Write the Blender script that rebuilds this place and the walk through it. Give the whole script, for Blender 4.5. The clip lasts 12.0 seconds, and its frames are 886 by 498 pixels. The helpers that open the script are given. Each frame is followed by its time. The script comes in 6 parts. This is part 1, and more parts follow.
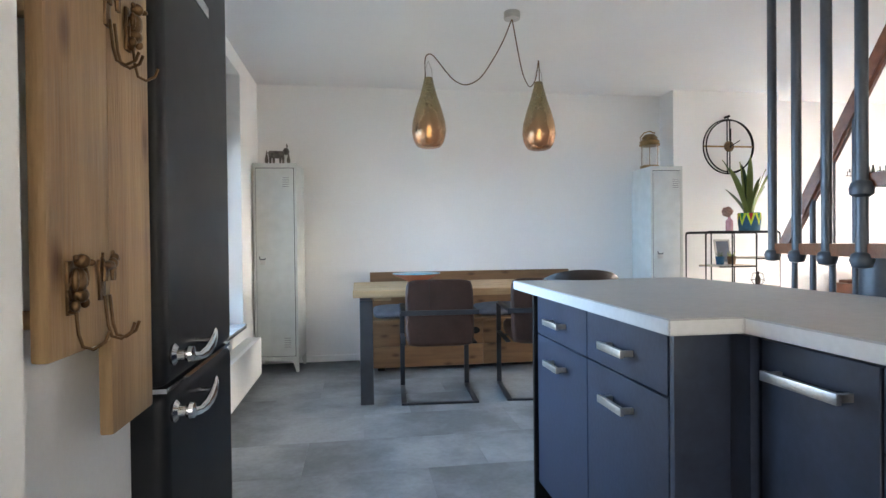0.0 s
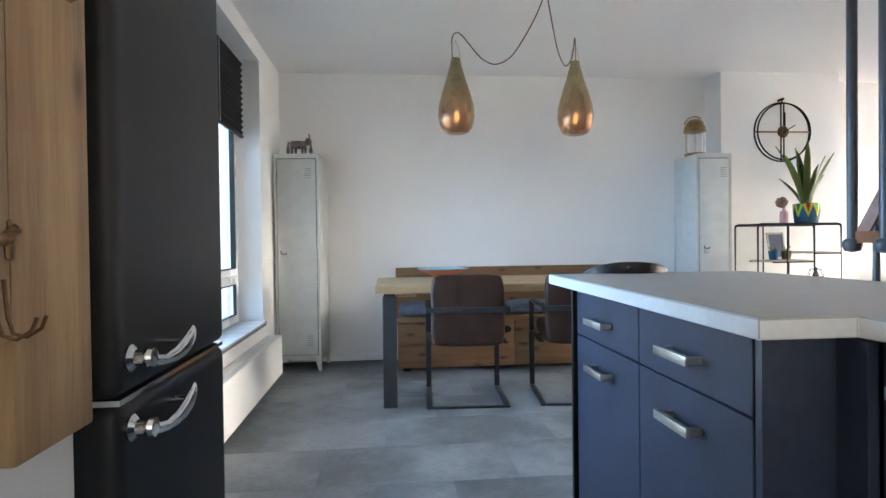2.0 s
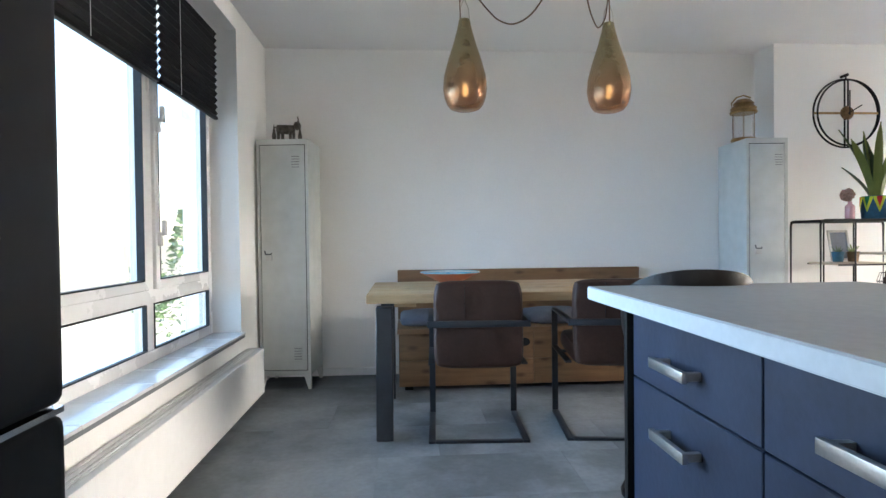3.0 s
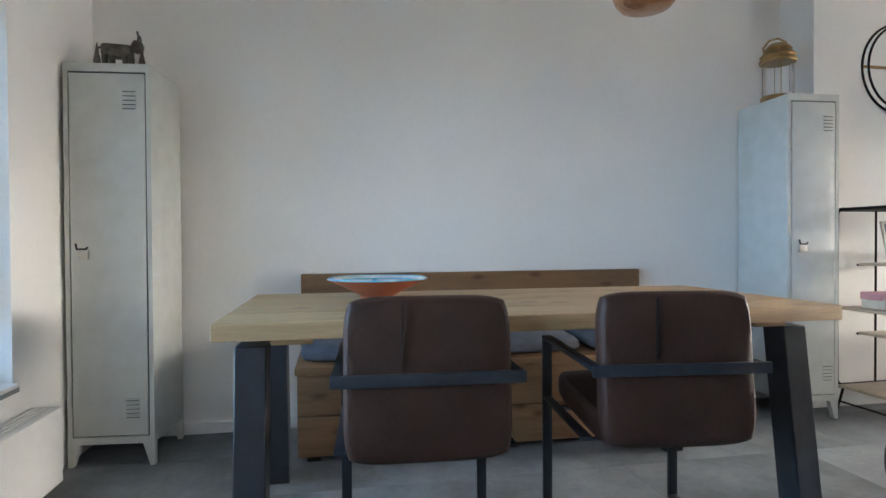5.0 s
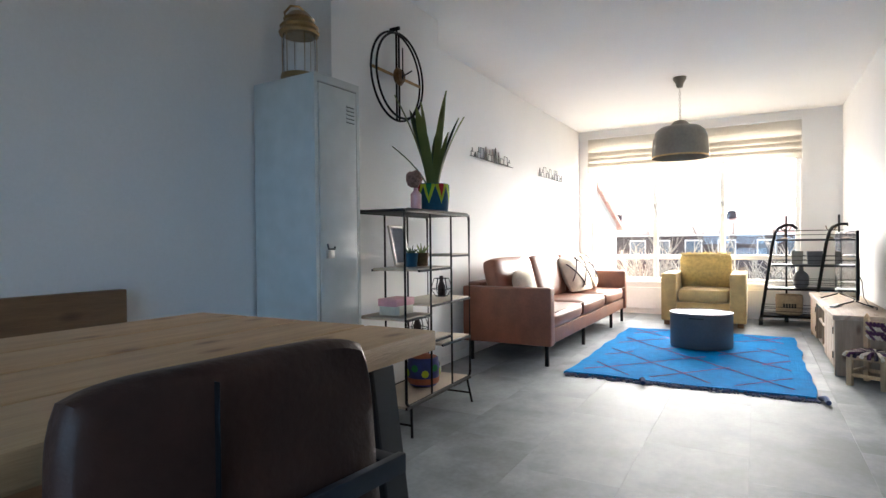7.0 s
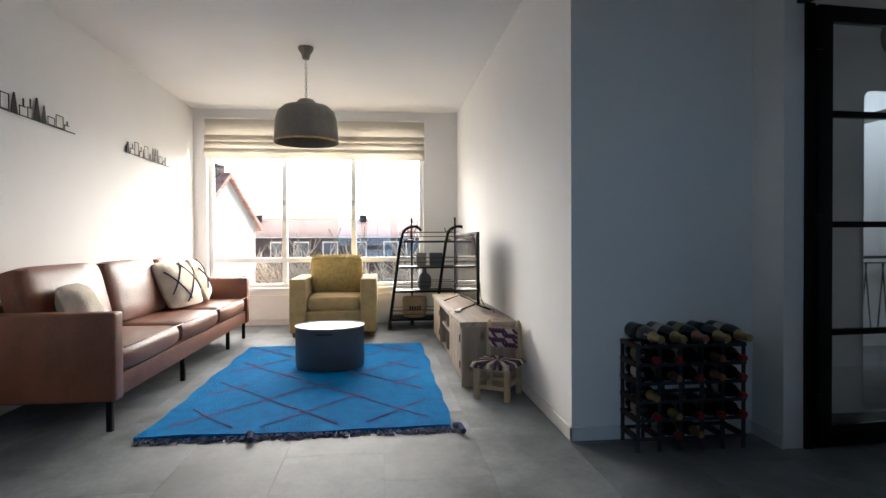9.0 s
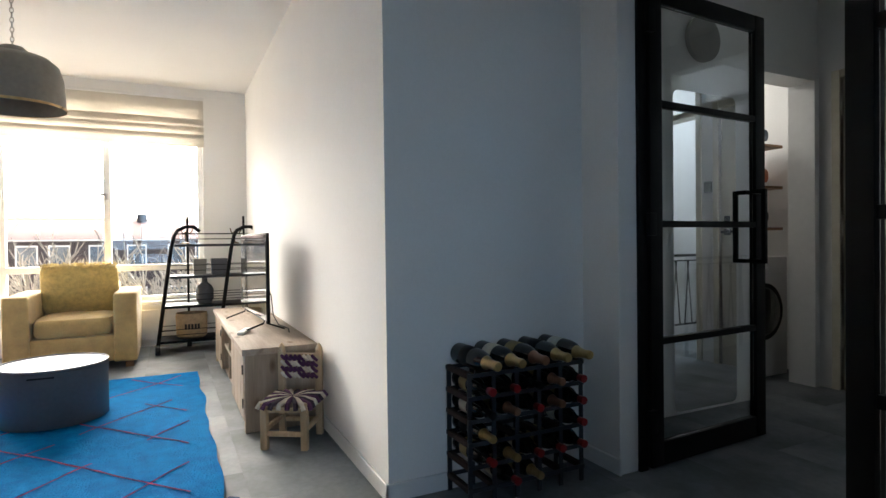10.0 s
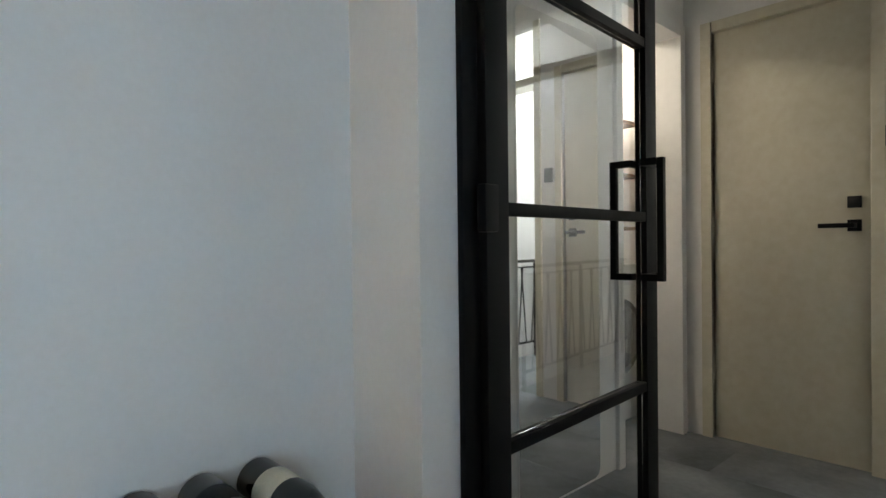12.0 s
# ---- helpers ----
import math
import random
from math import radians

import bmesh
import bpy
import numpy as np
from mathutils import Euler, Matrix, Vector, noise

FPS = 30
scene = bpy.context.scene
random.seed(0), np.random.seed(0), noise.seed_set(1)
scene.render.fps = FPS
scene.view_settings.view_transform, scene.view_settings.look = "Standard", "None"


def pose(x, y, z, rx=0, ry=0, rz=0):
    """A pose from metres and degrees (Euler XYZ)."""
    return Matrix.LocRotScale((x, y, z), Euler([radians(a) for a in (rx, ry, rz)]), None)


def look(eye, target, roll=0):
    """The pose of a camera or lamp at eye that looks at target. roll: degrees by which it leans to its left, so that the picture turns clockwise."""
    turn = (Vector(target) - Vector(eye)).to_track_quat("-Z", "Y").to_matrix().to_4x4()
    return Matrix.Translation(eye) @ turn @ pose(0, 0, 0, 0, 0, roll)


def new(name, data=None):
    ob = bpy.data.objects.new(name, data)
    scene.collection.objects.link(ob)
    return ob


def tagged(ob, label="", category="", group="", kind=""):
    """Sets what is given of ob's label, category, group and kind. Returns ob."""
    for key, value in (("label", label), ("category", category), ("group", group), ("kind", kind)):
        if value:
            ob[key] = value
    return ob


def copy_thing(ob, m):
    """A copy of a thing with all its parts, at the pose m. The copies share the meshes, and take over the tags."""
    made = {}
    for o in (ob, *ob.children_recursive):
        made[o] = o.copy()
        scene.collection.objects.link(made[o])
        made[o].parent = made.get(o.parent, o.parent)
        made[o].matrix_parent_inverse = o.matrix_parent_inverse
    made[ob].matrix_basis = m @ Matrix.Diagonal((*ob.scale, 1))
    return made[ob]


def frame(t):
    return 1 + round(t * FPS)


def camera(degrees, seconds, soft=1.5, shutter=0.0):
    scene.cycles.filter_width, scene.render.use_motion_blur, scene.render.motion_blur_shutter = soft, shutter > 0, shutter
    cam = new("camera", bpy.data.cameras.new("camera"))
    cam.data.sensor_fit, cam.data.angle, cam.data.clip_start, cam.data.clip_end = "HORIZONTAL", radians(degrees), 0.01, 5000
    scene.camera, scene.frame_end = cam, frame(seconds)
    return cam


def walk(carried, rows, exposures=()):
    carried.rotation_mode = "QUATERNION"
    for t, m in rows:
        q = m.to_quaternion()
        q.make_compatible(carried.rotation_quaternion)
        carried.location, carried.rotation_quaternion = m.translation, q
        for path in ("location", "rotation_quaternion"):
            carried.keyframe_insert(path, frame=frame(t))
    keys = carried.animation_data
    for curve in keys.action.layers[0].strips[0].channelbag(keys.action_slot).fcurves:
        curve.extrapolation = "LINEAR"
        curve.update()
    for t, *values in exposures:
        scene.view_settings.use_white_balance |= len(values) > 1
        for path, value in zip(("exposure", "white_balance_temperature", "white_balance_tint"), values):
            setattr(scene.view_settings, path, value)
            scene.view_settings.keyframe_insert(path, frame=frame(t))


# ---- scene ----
cam = camera(76.7, 12.0, soft=1.45)
ROWS = [
    (0.0, -0.000, 0.000, 1.098, -8.55, -0.60, 0.64),
    (0.5, 0.007, 0.013, 1.097, -6.57, -0.58, 0.63),
    (1.0, 0.010, 0.039, 1.090, -5.56, -0.60, 0.69),
    (1.5, 0.012, 0.104, 1.075, -5.36, -0.64, 0.74),
    (2.0, 0.058, 0.259, 1.060, -5.35, -0.75, 0.72),
    (2.5, 0.131, 0.545, 1.074, -3.80, -0.94, 0.67),
    (4.5, 0.232, 1.916, 1.001, -6.38, -0.69, 0.49),
    (5.0, 0.297, 2.243, 1.001, -10.58, -0.79, 0.33),
    (5.5, 0.264, 2.557, 0.985, -20.08, -0.60, 0.22),
    (6.0, 0.400, 2.810, 0.986, -32.79, -0.62, 0.51),
    (6.5, 0.577, 2.978, 1.000, -42.90, -0.56, 0.71),
    (7.0, 0.740, 3.135, 0.999, -60.78, -0.63, 0.58),
    (7.5, 1.020, 3.182, 1.007, -72.06, -0.86, 0.77),
    (9.5, 2.266, 3.144, 0.988, -106.02, -0.69, 0.40),
    (10.0, 2.600, 2.981, 0.998, -116.05, -0.78, 0.71),
    (10.5, 2.881, 2.768, 0.993, -120.63, -0.71, 0.68),
    (11.0, 3.127, 2.498, 0.987, -127.23, -0.84, 0.84),
    (11.5, 3.317, 2.228, 1.010, -128.65, -0.92, 0.92),
    (12.0, 3.586, 1.971, 0.992, -132.86, -0.65, 0.67),
]
EXPOSURES = [(0.0, 2.35, 6500, 14), (2.5, 2.15, 6400, 13), (4.5, 1.8, 6400, 12), (5.5, 2.05, 6500, 12), (6.5, 1.7, 6450, 12), (7.0, 0.85, 6050, 11),
             (7.5, 0.0, 6050, 11), (9.5, 0.0, 6300, 11), (10.0, 0.5, 6400, 10), (10.5, 1.1, 6500, 10), (11.2, 1.7, 7200, 11), (12.0, 2.0, 7600, 12)]
walk(cam, [(t, pose(x, y, z, 90 + pitch, roll, yaw)) for t, x, y, z, yaw, pitch, roll in ROWS], EXPOSURES)

# ---- world, sun, lights ----
SUN_DIR = Vector((-1.0, 1.0, -0.554)).normalized()
world = bpy.data.worlds.new("sky")
scene.world = world
world.use_nodes = True
sky = world.node_tree.nodes.new("ShaderNodeTexSky")
sky.sky_type = "NISHITA"
sky.sun_disc = False
sky.sun_elevation = math.asin(-SUN_DIR.z)
sky.sun_rotation = math.atan2(-SUN_DIR.x, -SUN_DIR.y)
world.node_tree.nodes["Background"].inputs[1].default_value = 0.15
world.node_tree.links.new(sky.outputs[0], world.node_tree.nodes["Background"].inputs[0])
sun = new("sun", bpy.data.lights.new("sun", "SUN"))
sun.data.energy, sun.data.angle, sun.data.color = 5.0, radians(0.5), (1.0, 0.93, 0.82)
sun.matrix_world = look((20, -8, 12), Vector((20, -8, 12)) + SUN_DIR)


def area(name, eye, target, sx, sy, power, color):
    ob = new(name, bpy.data.lights.new(name, "AREA"))
    ob.data.shape, ob.data.size, ob.data.size_y, ob.data.energy, ob.data.color = "RECTANGLE", sx, sy, power, color
    ob.matrix_world = look(eye, target)
    return ob


area("bright_sky_kitchen", (-60, 10, 15), (0, 10, 6), 100, 40, 41000, (0.38, 0.66, 1.0))
area("bright_sky_living", (75, -5, 24), (0, -5, 14), 130, 40, 360000, (1.0, 0.93, 0.82))
# Unseen lamp under the landing ceiling, added in place of daylight from an unbuilt window.
area("landing_fill", (3.78, -1.30, 2.5), (3.15, -1.9, 0.5), 0.3, 0.4, 7.5, (0.74, 0.88, 1.0))
# Added fill lamp that brightens the kitchen from the unseen south end.
area("fill_south", (0.9, -2.9, 1.6), (0.6, 0.0, 1.2), 1.3, 1.1, 0.6, (0.92, 0.96, 1.0))
area("laundry_lamp", (6.0, -0.55, 2.35), (5.3, -0.5, 0.6), 0.35, 0.35, 8.5, (1.0, 0.97, 0.90))


# ---- materials ----
def mat(name, color, rough=0.5, metal=0.0, var=0.12, scale=6.0, bump=0.0, bscale=None, stretch=(1, 1, 1), color2=None, coat=0.0, sheen=0.0, spread=(0.35, 0.65), piece=0.0, rvar=0.08, spec=0.5):
    m = bpy.data.materials.new(name)
    m.use_nodes = True
    n, l = m.node_tree.nodes, m.node_tree.links
    b = n["Principled BSDF"]
    tc = n.new("ShaderNodeTexCoord")
    mp = n.new("ShaderNodeMapping")
    mp.inputs["Scale"].default_value = stretch
    l.new(tc.outputs["Object"], mp.inputs[0])
    if piece:
        oi = n.new("ShaderNodeObjectInfo")
        sc = n.new("ShaderNodeMath")
        sc.operation = "MULTIPLY"
        sc.inputs[1].default_value = 40
        l.new(oi.outputs["Random"], sc.inputs[0])
        cb = n.new("ShaderNodeCombineXYZ")
        for k in range(3):
            l.new(sc.outputs[0], cb.inputs[k])
        l.new(cb.outputs[0], mp.inputs["Location"])
    big = n.new("ShaderNodeTexNoise")
    big.inputs["Scale"].default_value, big.inputs["Detail"].default_value, big.inputs["Roughness"].default_value = scale, 6, 0.6
    l.new(mp.outputs[0], big.inputs["Vector"])
    ramp = n.new("ShaderNodeValToRGB")
    c2 = color2 or tuple(c * (1 - var) for c in color)
    ramp.color_ramp.elements[0].position, ramp.color_ramp.elements[1].position = spread
    ramp.color_ramp.elements[0].color, ramp.color_ramp.elements[1].color = (*c2, 1), (*color, 1)
    l.new(big.outputs["Fac"], ramp.inputs[0])
    fine = n.new("ShaderNodeTexNoise")
    fine.inputs["Scale"].default_value, fine.inputs["Detail"].default_value = bscale or scale * 9, 4
    l.new(mp.outputs[0], fine.inputs["Vector"])
    mix = n.new("ShaderNodeMixRGB")
    mix.blend_type, mix.inputs[0].default_value = "OVERLAY", 0.18
    l.new(ramp.outputs[0], mix.inputs[1])
    l.new(fine.outputs["Fac"], mix.inputs[2])
    out = mix.outputs[0]
    if piece:
        hsv = n.new("ShaderNodeHueSaturation")
        mr = n.new("ShaderNodeMapRange")
        mr.inputs["To Min"].default_value, mr.inputs["To Max"].default_value = 1 - piece, 1 + piece
        l.new(oi.outputs["Random"], mr.inputs[0])
        l.new(mr.outputs[0], hsv.inputs["Value"])
        l.new(out, hsv.inputs["Color"])
        out = hsv.outputs[0]
    l.new(out, b.inputs["Base Color"])
    rr = n.new("ShaderNodeMapRange")
    rr.inputs["To Min"].default_value, rr.inputs["To Max"].default_value = max(rough - rvar, 0.02), min(rough + rvar, 1)
    l.new(big.outputs["Fac"], rr.inputs[0])
    l.new(rr.outputs[0], b.inputs["Roughness"])
    b.inputs["Metallic"].default_value = metal
    b.inputs["Coat Weight"].default_value = coat
    b.inputs["Specular IOR Level"].default_value = spec
    b.inputs["Sheen Weight"].default_value = sheen
    if bump:
        bp = n.new("ShaderNodeBump")
        bp.inputs["Strength"].default_value, bp.inputs["Distance"].default_value = bump, 0.01
        l.new(fine.outputs["Fac"], bp.inputs["Height"])
        l.new(bp.outputs[0], b.inputs["Normal"])
    return m


def glass_mat(name, color=(1, 1, 1), rough=0.0, ior=1.45):
    m = bpy.data.materials.new(name)
    m.use_nodes = True
    b = m.node_tree.nodes["Principled BSDF"]
    b.inputs["Base Color"].default_value = (*color, 1)
    b.inputs["Roughness"].default_value = rough
    b.inputs["IOR"].default_value = ior
    b.inputs["Transmission Weight"].default_value = 1.0
    return m


def glow_mat(name, color, strength):
    m = bpy.data.materials.new(name)
    m.use_nodes = True
    b = m.node_tree.nodes["Principled BSDF"]
    b.inputs["Base Color"].default_value = (*color, 1)
    b.inputs["Emission Color"].default_value = (*color, 1)
    b.inputs["Emission Strength"].default_value = strength
    return m


def wood(name, light, dark, rough=0.55, scale=3.0, axis=0, bump=0.25, piece=0.12, knots=True):
    st = [9.0, 9.0, 9.0]
    st[axis] = 0.7
    m = mat(name, light, rough, 0, scale=scale, color2=dark, stretch=tuple(st), bump=bump, bscale=scale * 7, spread=(0.3, 0.7), piece=piece)
    if knots:
        n, l = m.node_tree.nodes, m.node_tree.links
        b = n["Principled BSDF"]
        src = b.inputs["Base Color"].links[0].from_socket
        tc = n.new("ShaderNodeTexCoord")
        sp = n.new("ShaderNodeSeparateXYZ")
        l.new(tc.outputs["Object"], sp.inputs[0])
        ad = n.new("ShaderNodeMath")
        ad.operation = "ADD"
        others = [k for k in range(3) if k != axis]
        l.new(sp.outputs[others[0]], ad.inputs[0])
        l.new(sp.outputs[others[1]], ad.inputs[1])
        oi = n.new("ShaderNodeObjectInfo")
        ra = n.new("ShaderNodeMath")
        ra.operation, ra.inputs[1].default_value = "MULTIPLY_ADD", 9.0
        l.new(oi.outputs["Random"], ra.inputs[0])
        l.new(sp.outputs[axis], ra.inputs[2])
        cb = n.new("ShaderNodeCombineXYZ")
        l.new(ra.outputs[0], cb.inputs[0])
        l.new(ad.outputs[0], cb.inputs[1])
        mp = n.new("ShaderNodeMapping")
        mp.inputs["Scale"].default_value = (2.6, 6.0, 1.0)
        l.new(cb.outputs[0], mp.inputs[0])
        v = n.new("ShaderNodeTexVoronoi")
        v.voronoi_dimensions = "2D"
        v.inputs["Scale"].default_value = 1.0
        l.new(mp.outputs[0], v.inputs["Vector"])
        r = n.new("ShaderNodeValToRGB")
        r.color_ramp.elements[0].position, r.color_ramp.elements[1].position = 0.03, 0.13
        r.color_ramp.elements[0].color, r.color_ramp.elements[1].color = (0.32, 0.2, 0.13, 1), (1, 1, 1, 1)
        l.new(v.outputs["Distance"], r.inputs[0])
        mx = n.new("ShaderNodeMixRGB")
        mx.blend_type, mx.inputs[0].default_value = "MULTIPLY", 0.8
        l.new(src, mx.inputs[1])
        l.new(r.outputs[0], mx.inputs[2])
        l.new(mx.outputs[0], b.inputs["Base Color"])
    return m


M_WALL = mat("white_wall", (0.85, 0.84, 0.82), 0.85, var=0.03, scale=1.5, bump=0.05, bscale=90)
M_CEIL = mat("ceiling_paint", (0.87, 0.86, 0.84), 0.9, var=0.03, scale=1.2, bump=0.08, bscale=70)
M_WHITE = mat("white_lacquer", (0.80, 0.80, 0.79), 0.35, var=0.04, scale=3)
M_CREAM = mat("cream_paint", (0.66, 0.62, 0.50), 0.4, var=0.05, scale=3)
M_TILE = mat("concrete_tile", (0.255, 0.28, 0.30), 0.58, scale=2.0, color2=(0.12, 0.133, 0.143), bump=0.05, bscale=40, piece=0.05, spread=(0.36, 0.64), rvar=0.12, spec=0.25)
M_JOINT = mat("tile_joint", (0.17, 0.185, 0.197), 0.7)
M_NAVY = mat("navy_front", (0.030, 0.039, 0.066), 0.40, var=0.35, scale=7, bump=0.05, bscale=60, spec=0.35)
M_EDGE = mat("pale_edge_band", (0.66, 0.65, 0.63), 0.35, var=0.05, scale=6)
M_WORKTOP = mat("pale_concrete_worktop", (0.43, 0.42, 0.40), 0.42, var=0.12, scale=5, bump=0.03)
M_STEEL = mat("brushed_steel", (0.55, 0.53, 0.50), 0.32, 1.0, var=0.1, scale=20)
M_CHROME = mat("chrome", (0.8, 0.8, 0.8), 0.1, 1.0, var=0.05)
M_BLACK = mat("black_steel", (0.005, 0.005, 0.0055), 0.5, 0.0, var=0.2, scale=8, spec=0.15)
M_ROD = mat("slate_rod", (0.07, 0.077, 0.09), 0.4, 0.3, var=0.15, scale=8)
M_FRIDGE = mat("matt_black_fridge", (0.014, 0.014, 0.016), 0.45, 0.0, var=0.2, scale=3, spec=0.25)
M_GUN = mat("gunmetal", (0.026, 0.030, 0.038), 0.42, 0.0, spec=0.35, var=0.3, scale=12)
M_LOCKER = mat("pale_locker_paint", (0.56, 0.575, 0.545), 0.45, var=0.03, scale=1.2)
M_TABLEWOOD = wood("pine_table", (0.43, 0.285, 0.15), (0.29, 0.18, 0.085), axis=0)
M_BENCHWOOD = wood("brown_bench_wood", (0.26, 0.14, 0.062), (0.17, 0.085, 0.035), axis=0)
M_BOARDWOOD = wood("oak_board", (0.38, 0.25, 0.125), (0.19, 0.105, 0.045), axis=2, scale=2.2)
M_GREYWOOD = wood("reclaimed_wood", (0.46, 0.36, 0.26), (0.30, 0.22, 0.15), axis=2, scale=2.4)
M_GREYWOODX = wood("reclaimed_top", (0.44, 0.36, 0.28), (0.29, 0.22, 0.16), axis=0, scale=2.4)
M_RAILWOOD = wood("red_brown_hardwood", (0.26, 0.10, 0.045), (0.16, 0.055, 0.022), axis=0, rough=0.35, knots=False)
M_PALEWOOD = wood("pale_stick_wood", (0.56, 0.42, 0.26), (0.42, 0.29, 0.16), axis=2, scale=4, knots=False)
M_BROWNLEATHER = mat("brown_chair_leather", (0.050, 0.022, 0.015), 0.5, spec=0.25, var=0.35, scale=5, bump=0.2, bscale=70)
M_COGNAC = mat("cognac_leather", (0.24, 0.085, 0.045), 0.42, var=0.35, scale=4, bump=0.2, bscale=60)
M_YELLOW = mat("mustard_fabric", (0.60, 0.43, 0.18), 0.9, var=0.25, scale=9, bump=0.5, bscale=160, sheen=0.3)
M_FUR = mat("mustard_fur", (0.66, 0.50, 0.17), 0.95, var=0.3, scale=25, bump=0.9, bscale=120, sheen=0.5)
M_GREYDRUM = mat("anthracite_drum", (0.085, 0.09, 0.10), 0.5, var=0.15, scale=5)
M_DRUMTOP = mat("grey_tray_top", (0.13, 0.14, 0.16), 0.35, var=0.1, scale=4)
M_RUG = mat("blue_wool_rug", (0.0005, 0.23, 0.58), 0.95, scale=14, color2=(0.0003, 0.155, 0.46), bump=1.0, bscale=110, spec=0.05)
M_RUGLINE = mat("red_wool_line", (0.50, 0.045, 0.14), 0.95, scale=30, color2=(0.28, 0.06, 0.20), bump=0.9, bscale=120)
M_RUGDARK = mat("navy_fringe", (0.02, 0.05, 0.16), 0.95, scale=30, bump=0.6)
M_BOUCLE = mat("charcoal_boucle", (0.10, 0.10, 0.10), 0.95, var=0.6, scale=40, bump=1.0, bscale=130)
M_GREYFAB = mat("blue_grey_fabric", (0.13, 0.145, 0.18), 0.9, var=0.25, scale=10, bump=0.4, bscale=120)
M_CREAMFAB = mat("cream_wool", (0.70, 0.62, 0.50), 0.95, var=0.2, scale=12, bump=0.6, bscale=100)
M_DARKYARN = mat("dark_yarn", (0.05, 0.03, 0.05), 0.95, scale=20, bump=0.5)
M_PURPLEYARN = mat("plum_yarn", (0.10, 0.03, 0.09), 0.95, scale=20, bump=0.5)
M_BRASS = mat("hammered_brass", (0.62, 0.42, 0.20), 0.3, 1.0, var=0.35, scale=14, bump=0.5, bscale=45)
def shade_mat():
    m = mat("olive_gold_mercury_glass", (0.42, 0.33, 0.17), 0.22, 0.6, var=0.15, scale=14, bump=0.22, bscale=45)
    n, l = m.node_tree.nodes, m.node_tree.links
    b = n["Principled BSDF"]
    src = b.inputs["Base Color"].links[0].from_socket
    tc = n.new("ShaderNodeTexCoord")
    sp = n.new("ShaderNodeSeparateXYZ")
    l.new(tc.outputs["Object"], sp.inputs[0])
    mr = n.new("ShaderNodeMapRange")
    mr.inputs["From Min"].default_value, mr.inputs["From Max"].default_value = 1.84, 2.10
    l.new(sp.outputs["Z"], mr.inputs[0])
    rp = n.new("ShaderNodeValToRGB")
    rp.color_ramp.elements[0].color, rp.color_ramp.elements[1].color = (0.56, 0.28, 0.16, 1), (0.42, 0.36, 0.20, 1)
    l.new(mr.outputs[0], rp.inputs[0])
    mx = n.new("ShaderNodeMixRGB")
    mx.inputs[0].default_value = 0.75
    l.new(src, mx.inputs[1])
    l.new(rp.outputs[0], mx.inputs[2])
    l.new(mx.outputs[0], b.inputs["Base Color"])
    t = n.new("ShaderNodeBsdfTransparent")
    t.inputs[0].default_value = (1.0, 0.85, 0.6, 1)
    ms = n.new("ShaderNodeMixShader")
    ms.inputs[0].default_value = 0.16
    l.new(b.outputs[0], ms.inputs[1])
    l.new(t.outputs[0], ms.inputs[2])
    l.new(ms.outputs[0], n["Material Output"].inputs["Surface"])
    return m


M_SHADE = shade_mat()
M_OLDBRASS = mat("aged_brass", (0.40, 0.26, 0.11), 0.38, 0.85, var=0.35, scale=20, bump=0.2, bscale=60)
M_STOOL = mat("dark_stool_leather", (0.020, 0.013, 0.011), 0.5, spec=0.3, var=0.3, scale=6, bump=0.15, bscale=70)
M_BRONZE = mat("aged_bronze", (0.20, 0.12, 0.06), 0.4, 0.9, var=0.5, scale=18, bump=0.5, bscale=60)
M_SILVERDARK = mat("tarnished_silver", (0.22, 0.20, 0.18), 0.35, 0.9, var=0.6, scale=25, bump=0.5)
M_TAUPE = mat("taupe_enamel", (0.22, 0.205, 0.175), 0.45, 0.2, var=0.12, scale=4)
M_BLIND = mat("linen_roman_blind", (0.57, 0.545, 0.51), 0.9, var=0.1, scale=10, bump=0.4, bscale=150)
n_, l_ = M_BLIND.node_tree.nodes, M_BLIND.node_tree.links
tl_ = n_.new("ShaderNodeBsdfTranslucent")
tl_.inputs[0].default_value = (0.66, 0.62, 0.55, 1)
mx_ = n_.new("ShaderNodeMixShader")
mx_.inputs[0].default_value = 0.5
l_.new(n_["Principled BSDF"].outputs[0], mx_.inputs[1])
l_.new(tl_.outputs[0], mx_.inputs[2])
l_.new(mx_.outputs[0], n_["Material Output"].inputs["Surface"])
M_BLACKFAB = mat("black_pleated_fabric", (0.012, 0.012, 0.014), 0.9, var=0.2, bump=0.3)
M_UPVC = mat("white_upvc", (0.82, 0.82, 0.81), 0.28, var=0.03, scale=2)
M_SILL = mat("white_stone_sill", (0.74, 0.75, 0.76), 0.15, var=0.08, scale=6)
M_GLASS = glass_mat("clear_glass")
M_BOTTLE = mat("dark_green_bottle", (0.006, 0.007, 0.006), 0.10, 0.0, var=0.2, coat=0.1)
M_GOLDFOIL = mat("gold_foil", (0.62, 0.45, 0.20), 0.3, 0.9, var=0.2, scale=30)
M_COPPERFOIL = mat("copper_foil", (0.42, 0.22, 0.14), 0.35, 0.8, var=0.2, scale=30)
M_REDFOIL = mat("red_foil", (0.30, 0.02, 0.02), 0.3, 0.3, var=0.2, scale=30)
M_LABEL = mat("cream_label", (0.66, 0.62, 0.50), 0.7, var=0.15, scale=30)
M_YLABEL = mat("yellow_label", (0.36, 0.28, 0.12), 0.6, var=0.15, scale=30)
M_MIRROR = mat("mirror_silver", (0.92, 0.92, 0.92), 0.02, 1.0, var=0.01, rvar=0.0)
